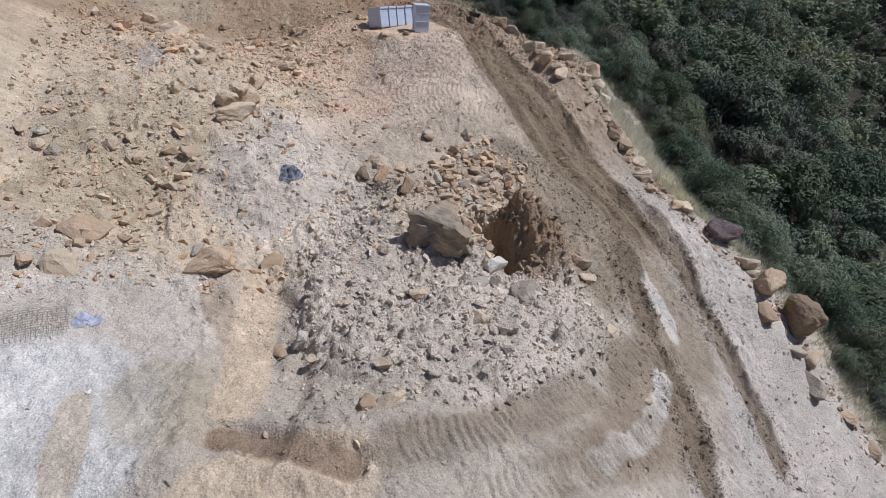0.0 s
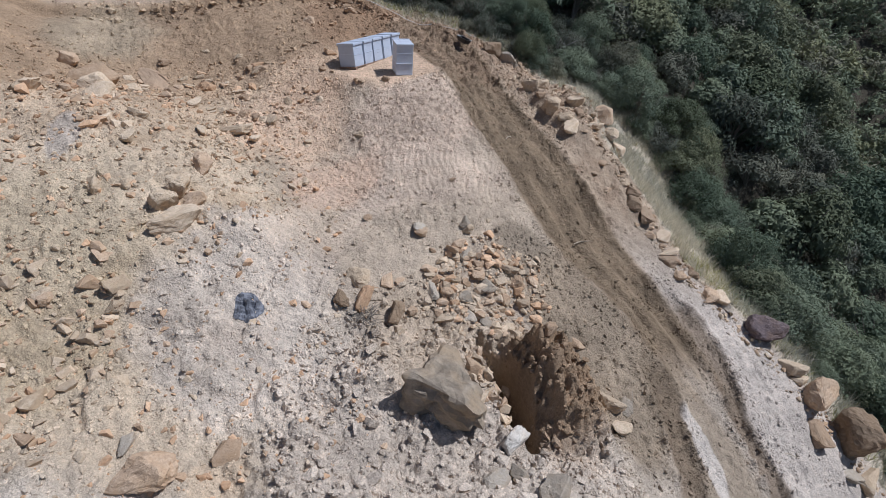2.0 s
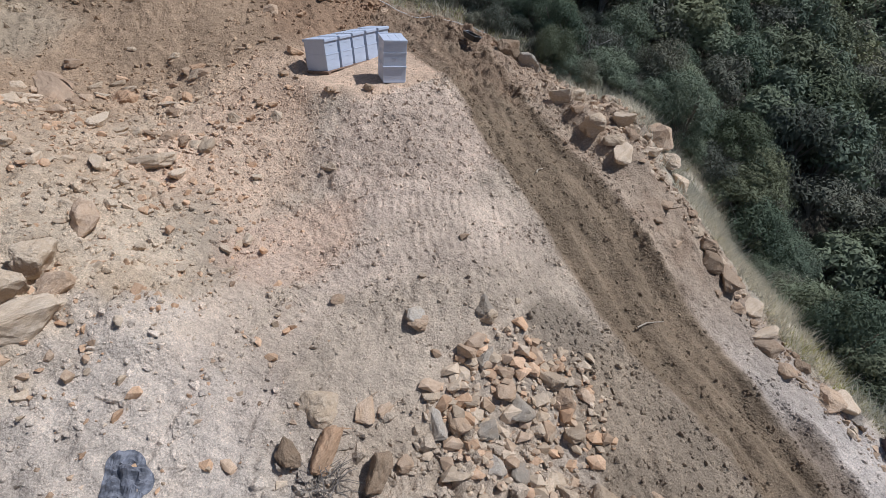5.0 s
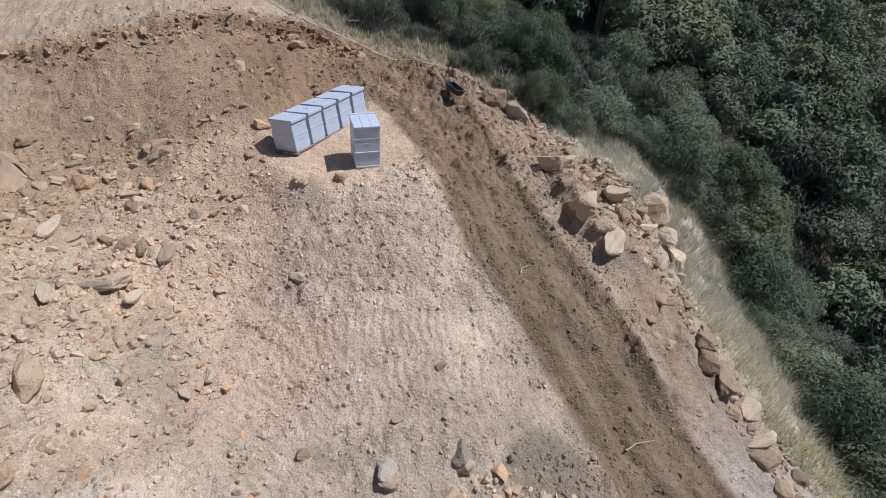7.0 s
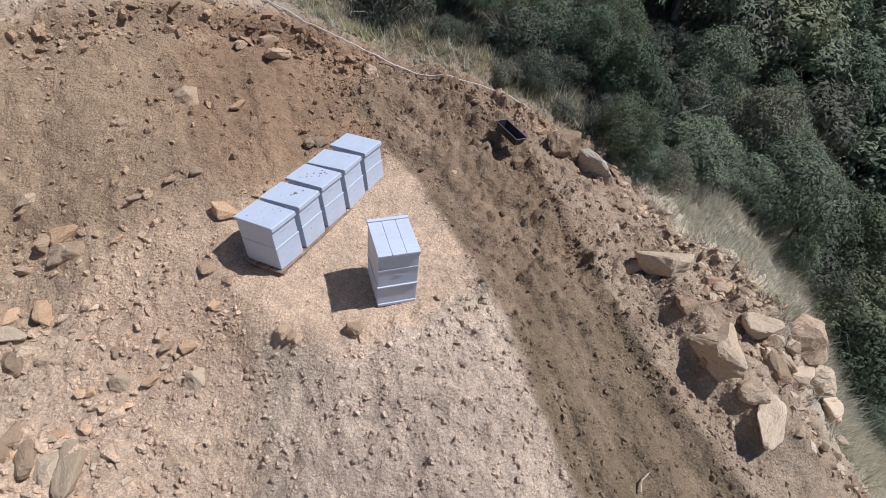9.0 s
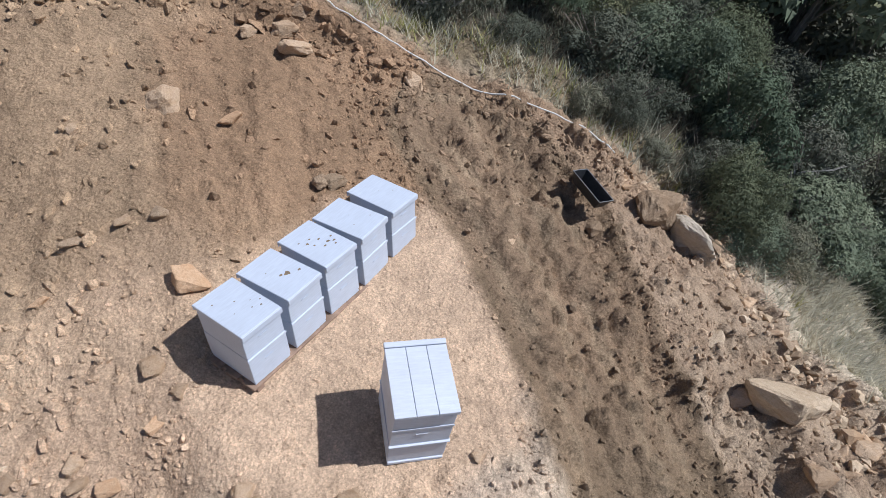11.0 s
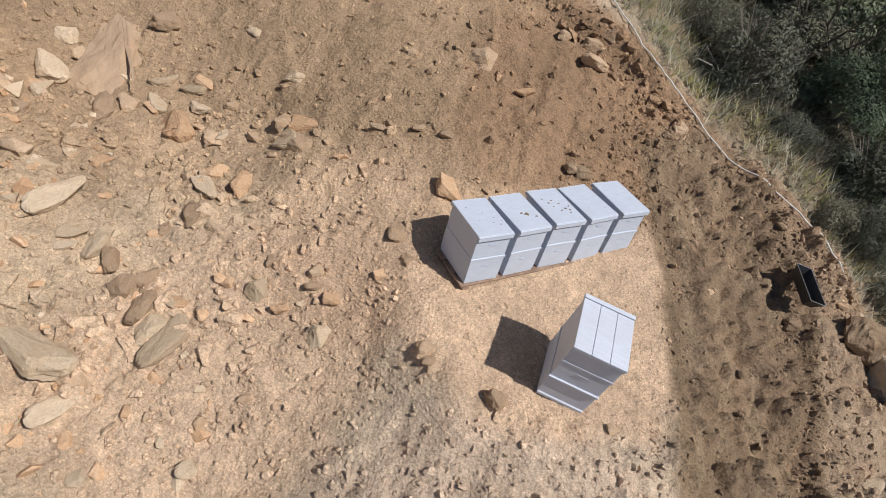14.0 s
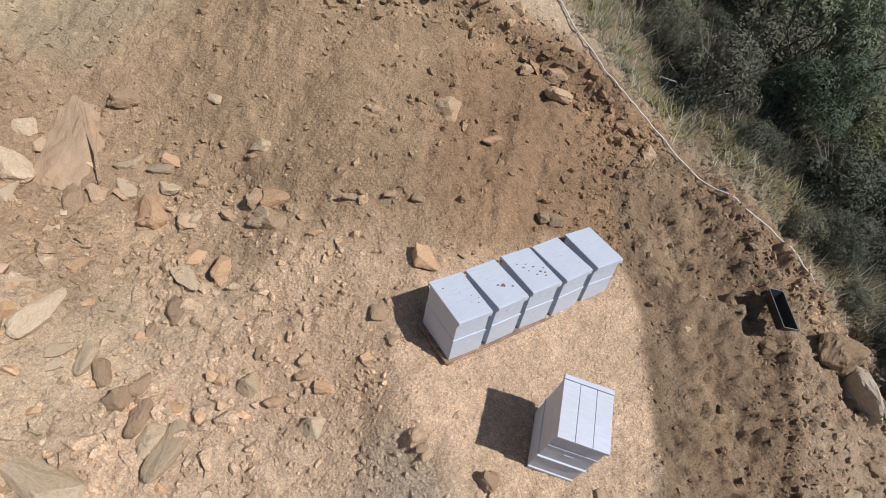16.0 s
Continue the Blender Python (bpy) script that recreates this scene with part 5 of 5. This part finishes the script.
def shrub(seed, width, height, mat, label, n, bare, leaf):
    s = thing("shrub", Matrix(), label, "bush", "chaparral shrubs on the slope")
    rnd = random.Random(seed)
    for k in range(5):
        a, r = rnd.uniform(0, 6.28), rnd.uniform(0.15, 0.36) * width
        tip = (r * math.cos(a), r * math.sin(a), height * rnd.uniform(0.55, 0.85))
        part("stem", tube([(0.03 * k - 0.06, 0, -0.25), (tip[0] * 0.35, tip[1] * 0.35, height * 0.3), tip], 0.035, 5, 0.3), TWIG, s)
    for k in range(bare):
        a, r = rnd.uniform(0, 6.28), rnd.uniform(0.3, 0.55) * width
        tip = (r * math.cos(a), r * math.sin(a), height * rnd.uniform(0.8, 1.1))
        part("dead_branch", tube([(0, 0, 0.1), (tip[0] * 0.5, tip[1] * 0.5, height * 0.5), tip], 0.016, 4, 0.25), TWIG, s, "bare grey dead branch")
    ob = new("crown", raw_mesh("crown", *leaves(n, seed, width, height, leaf if mat is not LEAF_GREY else leaf * 0.85, 17), mat))
    ob.parent = s
    return s


KINDS_OF_SHRUB = [
    (2.2, 1.5, LEAF_GREEN, "dense dark green chaparral shrub on the steep slope", 0),
    (1.7, 1.3, LEAF_GREEN, "rounded dark green chaparral shrub on the steep slope", 0),
    (1.9, 1.2, LEAF_GREY, "grey-green sage shrub with bare twigs", 6),
    (2.5, 1.9, LEAF_OLIVE, "tall olive-green shrub on the steep slope", 0),
    (1.4, 0.9, LEAF_GREY, "low grey-brown half-dry shrub", 12),
    (2.0, 1.6, LEAF_GREEN, "leafy dark green shrub in thick scrub", 3),
]
# three grades: the finest leaves on the shrubs beside the hives, the coarsest far down the slope
SHRUBS = []
for grade, (many, leaf) in enumerate(((3.6, 0.031), (2.6, 0.038), (1.2, 0.066))):
    SHRUBS += [shrub(10 * grade + k + 1, w, h, mat, label, int(1450 * w * h**0.5 * many), bare, leaf) for k, (w, h, mat, label, bare) in enumerate(KINDS_OF_SHRUB)]


def off_brush(x, y):
    return float(along(np.array([x]), np.array([y]), BRUSH_LINE)[1][0])


rng = np.random.default_rng(8)
spots, tries = [], 0
while len(spots) < 430 and tries < 20000:
    tries += 1
    x, y = rng.uniform(-3, 30), rng.uniform(-14, 26)
    d = off_brush(x, y)
    if oval(x, y, 6.7, -5.4, 0.8, 1.3, 20) > 0 or d < 0.4 or d > 14 or any((x - a) ** 2 + (y - b) ** 2 < (0.72 if d < 3.0 else 1.2) ** 2 for a, b in spots):
        continue
    spots.append((x, y))
# low bushes that reach out over the grass
small = []
for _ in range(400):
    x, y = rng.uniform(-3, 12), rng.uniform(-13, 9)
    if -0.2 < off_brush(x, y) < 0.6 and oval(x, y, 6.7, -5.4, 0.8, 1.3, 20) < 0 and all((x - a) ** 2 + (y - b) ** 2 > 0.4 for a, b in small):
        small.append((x, y))
small += [(4.35, 3.2), (4.62, 2.75), (4.95, 2.4), (4.0, 3.65), (5.1, 2.95), (5.4, 2.3), (3.55, 4.1), (4.7, 3.4)]
used = set()
for x, y in spots + small:
    d = off_brush(x, y)
    grade = 0 if y > 1.5 and d < 3.2 and x < 8 else 1 if d < 4.5 else 2
    k = int(rng.choice(6, p=[0.22, 0.18, 0.22, 0.12, 0.12, 0.14]))
    if y > 2.0 and x < 7 and d < 3.0 and rng.random() < 0.5:
        k = int(rng.choice((2, 4)))
    sc = rng.uniform(0.3, 0.55) if (x, y) in small else rng.uniform(0.5, 1.05) if grade < 2 else rng.uniform(0.8, 1.5)
    m = pose(x, y, ground_point(x, y) - 0.12, rng.uniform(-8, 8), rng.uniform(-8, 8), rng.uniform(0, 360)) @ Matrix.Diagonal((sc, sc, sc * rng.uniform(0.7, 1.3), 1))
    k += 6 * grade
    if k in used:
        ob = copy_thing(SHRUBS[k], m)
        ob.scale = m.to_scale()
    else:
        SHRUBS[k].matrix_world = m
        used.add(k)


def far_brush():
    """The scrub beyond, down the canyon and up its far side."""
    rng = np.random.default_rng(12)
    pts = []
    for dist, step, n in ((30, 1.3, 900), (70, 2.6, 700), (180, 6.0, 400)):
        x, y = rng.uniform(-30 if dist > 40 else -5, dist, n * 3), rng.uniform(-dist * 0.5, dist, n * 3)
        _, d = along(x, y, BRUSH_LINE)
        lo = {30: 13, 70: 24, 180: 60}[dist]
        hi = {30: 26, 70: 64, 180: 170}[dist]
        ok = (d > lo) & (d < hi)
        x, y = x[ok][:n], y[ok][:n]
        pts.append((x, y, np.full(len(x), step)))
    x, y, st = (np.concatenate(c) for c in zip(*pts))
    z = ground_z(x, y)
    vs, fs, mi, at = [], [], [], 0
    bases = [leaves(290, 40 + k, 1.0, 0.75, 0.06, 8) for k in range(5)]
    for k in range(len(x)):
        v, f = bases[k % 5]
        w = st[k] * rng.uniform(0.9, 1.7)
        a = rng.uniform(0, 6.28)
        c, s = math.cos(a), math.sin(a)
        p = v @ np.array([[c, s, 0], [-s, c, 0], [0, 0, 1]]) * (w, w, w * rng.uniform(0.8, 1.2)) + (x[k], y[k], z[k] - 0.1 * w)
        vs.append(p)
        fs.append(f + at)
        mi.append(np.full(len(f), int(rng.choice(3, p=[0.55, 0.25, 0.2]))))
        at += len(v)
    me = bpy.data.meshes.new("far_brush")
    v, f = np.concatenate(vs), np.concatenate(fs)
    me.vertices.add(len(v))
    me.vertices.foreach_set("co", v.astype(np.float32).ravel())
    me.loops.add(f.size)
    me.loops.foreach_set("vertex_index", f.astype(np.int32).ravel())
    me.polygons.add(len(f))
    me.polygons.foreach_set("loop_start", np.arange(0, f.size, 3, dtype=np.int32))
    me.update(calc_edges=True)
    for m in (LEAF_GREEN, LEAF_GREY, LEAF_OLIVE):
        me.materials.append(m)
    me.polygons.foreach_set("material_index", np.concatenate(mi).astype(np.int32))
    tagged(new("far_brush", me), "dark green and grey scrub covering the canyon sides", "brush", kind="stuff")


far_brush()


def grass(name, n, seed, region, mat, label, tall=(0.18, 0.5)):
    """Thin blades in tufts, all in one mesh."""
    rng = np.random.default_rng(seed)
    x, y = rng.uniform(-4, 14, n * 8), rng.uniform(-14, 12, n * 8)
    ok = rng.random(n * 8) < region(x, y)
    x, y = x[ok][:n], y[ok][:n]
    z = ground_z(x, y)
    vs = []
    own = 0.35 + 0.9 * rng.random(len(x)) ** 1.5
    for _ in range(7):
        h = rng.uniform(*tall, len(x)) * own
        a = rng.uniform(0, 6.28, len(x))
        ox, oy = rng.normal(0, 0.05, (2, len(x)))
        lean = rng.uniform(0.3, 1.3, len(x)) * h
        b = np.stack([x + ox, y + oy, z - 0.02], 1)
        side = np.stack([-np.sin(a), np.cos(a), 0 * a], 1) * 0.008
        tip = b + np.stack([np.cos(a) * lean, np.sin(a) * lean, h], 1)
        vs.append(np.stack([b - side, b + side, tip], 1))
    v = np.concatenate(vs).reshape(-1, 3)
    me = raw_mesh(name, v, np.arange(len(v)).reshape(-1, 3), mat)
    return tagged(new(name, me), label, "grass", kind="stuff")


def strip(x, y):
    _, e = along(x, y, EDGE)
    _, d = along(x, y, BRUSH_LINE)
    return soft(e, 0.1, 0.5) * soft(d, 0.9, 0.0) * soft(fractal(x * 4.2, y * 4.2, 7, 3), -0.5, 0.3)


grass("dry_grass", 19000, 21, lambda x, y: strip(x, y) * (0.45 + 0.55 * soft(y, 3.8, 2.0)), DRY_GRASS, "pale dry grass along the edge of the slope", (0.1, 0.3))
grass("green_weeds", 6500, 22, lambda x, y: strip(x, y) * (0.12 * soft(fractal(x * 0.5 + 3, y * 0.5, 17, 2), 0.0, 0.4) + 0.6 * soft(y, 3.2, 4.2) + 0.5 * soft(y, -3.5, -5.5)) + soft(oval(x, y, 6.7, -5.4, 0.6, 1.1, 20), 0.0, 0.4), GREEN_GRASS, "yellow-green weeds among the dry grass", (0.08, 0.24))


def under_brush(x, y):
    _, d = along(x, y, BRUSH_LINE)
    return soft(d, -0.3, 0.5) * soft(d, 6.0, 3.0) * soft(fractal(x * 1.5, y * 1.5, 27, 3), -0.7, 0.2)


grass("undergrowth", 17000, 23, under_brush, LEAF_GREY, "low grey-brown undergrowth between the shrubs", (0.08, 0.22))


# ---- small things ----
def hose():
    pts = [(-2.74, 8.78), (-1.83, 7.45), (-1.1, 6.35), (-0.5, 5.62), (-0.1, 5.25), (0.2, 5.0), (0.77, 4.72), (1.5, 4.48), (2.2, 4.1), (2.75, 3.8), (3.3, 3.32)]
    fine = []
    for (a, b), (c, d) in zip(pts, pts[1:]):
        for u in np.linspace(0, 1, 6, endpoint=False):
            x, y = a + (c - a) * u, b + (d - b) * u
            about = ground_z(x + 0.1 * np.array([-1.5, -1, -0.5, 0, 0.5, 1, 1.5]) * (c - a), y + 0.1 * np.array([-1.5, -1, -0.5, 0, 0.5, 1, 1.5]) * (d - b))
            fine.append((x + 0.012 * math.sin(4 * y), y, float(0.5 * about.max() + 0.5 * about.mean()) + 0.025))
    h = thing("hose", Matrix(), "long thin white water hose lying along the slope edge", "hose")
    part("line", tube(fine, 0.0095, 6), WHITE_HOSE, h, smooth=True)


hose()


def trough():
    """A black flared tub, open at the top, with bright worn edges, tipped on the soil."""
    x, y = 2.5, 2.58
    z = float(ground_z(x + np.array([-0.1, 0, 0.1, -0.1, 0, 0.1]), y + np.array([-0.2, -0.2, -0.2, 0.2, 0.2, 0.2])).max())
    t = thing("trough", pose(x, y, z + 0.005, 8, -4, 106) @ Matrix.Diagonal((0.86, 0.86, 0.86, 1)), "black flared trough with worn edges tipped on the soil", "trough")
    part("base", box(-0.23, 0.23, -0.065, 0.065, 0.0, 0.008, bevel=0.003), BLACK_PLASTIC, t)
    # two long sides and two ends, leaning outwards
    for yaw, half, out in ((0, 0.23, 0.065), (180, 0.23, 0.065), (90, 0.065, 0.23), (-90, 0.065, 0.23)):
        bm = bmesh.new()
        low = [bm.verts.new((u, -out - k, 0.002)) for u, k in ((-half, 0), (half, 0), (half, 0.008), (-half, 0.008))]
        high = [bm.verts.new((u, -out - 0.05 - k, 0.15)) for u, k in ((-half - 0.05, 0), (half + 0.05, 0), (half + 0.05, 0.008), (-half - 0.05, 0.008))]
        for q in range(4):
            bm.faces.new((low[q], low[(q + 1) % 4], high[(q + 1) % 4], high[q]))
        bm.faces.new(low[::-1])
        bm.faces.new(high)
        bmesh.ops.recalc_face_normals(bm, faces=bm.faces[:])
        side = part("side" if half > 0.1 else "end", bm, BLACK_PLASTIC, t)
        side.matrix_local = pose(0, 0, 0, 0, 0, yaw)
        rim = box(-half - 0.055, half + 0.055, -out - 0.062, -out - 0.05, 0.151, 0.158, bevel=0.002)
        part("edge", rim, STEEL, side, "bright worn metal edge")


trough()


def crumpled(name, x, y, sx, sy, h, mat, label, category, seed):
    """A crumpled sheet lying on the ground."""
    bm = bmesh.new()
    bmesh.ops.create_grid(bm, x_segments=26, y_segments=26, size=0.5)
    for v in bm.verts:
        q = Vector((v.co.x * 5 + seed, v.co.y * 5, 0))
        f = noise.noise(q) + 0.6 * abs(noise.noise(q * 2.3)) + 0.3 * noise.noise(q * 5)
        edge = 1 + 0.55 * noise.noise(Vector((1.3 * math.cos(math.atan2(v.co.y, v.co.x)), 1.3 * math.sin(math.atan2(v.co.y, v.co.x)), seed)))
        if v.co.length > 1e-6:
            v.co *= max(abs(v.co.x), abs(v.co.y)) / v.co.length
        r = v.co.length * 2
        v.co.x *= sx * edge * (1 - 0.22 * max(0, r - 0.9))
        v.co.y *= sy * edge * (1 - 0.22 * max(0, r - 0.9))
        v.co.z = max(0.012, h * (0.35 + 0.8 * f) * max(0, 1.15 - r))
    zs = ground_z(np.array([x + v.co.x for v in bm.verts]), np.array([y + v.co.y for v in bm.verts]))
    base = ground_point(x, y, False)
    for v, z in zip(bm.verts, zs):
        v.co.z += z - base
    bmesh.ops.solidify(bm, geom=bm.faces[:], thickness=0.004)
    ob = part(name, bm, mat, None)
    ob.matrix_world = pose(x, y, base)
    return tagged(ob, label, category)


crumpled("plastic_bag", -3.63, -6.05, 0.52, 0.5, 0.13, SACK_PLASTIC, "crumpled black plastic sack lying on grey soil", "bag", 5)
crumpled("cloth", -6.62, -9.7, 0.4, 0.3, 0.04, BLUE_CLOTH, "faded blue cloth half buried in dust", "cloth", 9)


def wire_mesh():
    z = ground_point(-7.25, -9.8) + 0.06
    t = thing("wire_mesh", pose(-7.25, -9.8, z, 4, 6, 20), "piece of rusty wire mesh lying on the slope", "mesh")
    for k in range(15):
        u = -0.42 + 0.06 * k
        part("wire", tube([(u, -0.3, 0.02 * math.sin(k)), (u, 0, 0.04), (u, 0.3, 0.02 * math.cos(k))], 0.0026, 4), WIRE, t)
    for k in range(11):
        u = -0.3 + 0.06 * k
        part("wire", tube([(-0.43, u, 0.01), (0, u, 0.045), (0.43, u, 0.01)], 0.0026, 4), WIRE, t)


wire_mesh()


def dead_twigs(x, y, n, seed, label, size=1.0):
    rnd = random.Random(seed)
    t = thing("dead_brush", pose(x, y, ground_point(x, y, False) + 0.03), label, "brushwood")
    for _ in range(n):
        a, b = rnd.uniform(0, 6.28), size * rnd.uniform(0.15, 0.36)
        p = Vector((rnd.uniform(-0.15, 0.15), rnd.uniform(-0.15, 0.15), 0.02))
        q = p + Vector((b * math.cos(a), b * math.sin(a), size * rnd.uniform(0.04, 0.24)))
        part("twig", tube([p, (p + q) / 2 + Vector((0, 0, 0.04)), q], 0.007 * size, 4, 0.4), TWIG, t)


dead_twigs(-1.75, -6.4, 46, 4, "tangle of grey dead twigs among the stones")


def bare_bush(x, y, size, seed, label, mat, limbs=7):
    """A leafless bush: limbs that fork into thinner branches and twigs."""
    rnd = random.Random(seed)
    t = thing("dead_bush", pose(x, y, ground_point(x, y) - 0.05), label, "bush")

    def grow(parent, start, way, length, radius, depth):
        bend = Vector((rnd.uniform(-0.3, 0.3), rnd.uniform(-0.3, 0.3), rnd.uniform(-0.1, 0.25)))
        mid = start + way * length * 0.5 + bend * length * 0.25
        end = start + (way + bend).normalized() * length
        ob = part("branch" if depth == 2 else "twig", tube([start, mid, end], radius, 5, 0.45), mat, parent)
        if depth:
            for k in range(3):
                at = mid.lerp(end, k / 2)
                side = (way + Vector((rnd.uniform(-0.9, 0.9), rnd.uniform(-0.9, 0.9), rnd.uniform(-0.2, 0.6)))).normalized()
                grow(t if depth == 2 else parent, at, side, length * rnd.uniform(0.4, 0.65), radius * 0.55, depth - 1)

    for k in range(limbs):
        a = 6.28 * k / limbs + rnd.uniform(-0.4, 0.4)
        grow(t, Vector((0, 0, 0)), Vector((math.cos(a), math.sin(a), rnd.uniform(0.5, 1.4))).normalized(), size * rnd.uniform(0.6, 1.0), 0.018 * size + 0.006, 2)


PALE_TWIG = plain_material("bleached_twig", (0.42, 0.39, 0.35), 0.9)
DARK_TWIG = plain_material("dark_twig", (0.07, 0.06, 0.05), 0.9)
bare_bush(5.75, 3.35, 0.75, 6, "bleached bare dead bush at the edge of the scrub", PALE_TWIG, 9)
bare_bush(2.9, 6.7, 1.3, 8, "dark leafless bush among grey scrub", DARK_TWIG, 7)
bare_bush(1.35, 5.75, 0.5, 9, "small bleached dead bush in dry grass", PALE_TWIG, 7)


def stick(x, y, length, yaw):
    t = thing("stick", pose(x, y, ground_point(x, y) + 0.03, 0, 0, yaw), "thin pale dry stick lying on the haul road", "stick")
    part("branch", tube([(-length / 2, 0, 0), (-length * 0.1, 0.03, 0.015), (length / 2, -0.02, 0)], 0.014, 5, 0.5), plain_stick, t)


plain_stick = plain_material("dry_stick", (0.42, 0.35, 0.26), 0.9)
stick(3.31, -4.62, 0.5, 8)
stick(2.32, -2.11, 0.28, 40)
stick(5.98, -9.03, 0.3, -30)
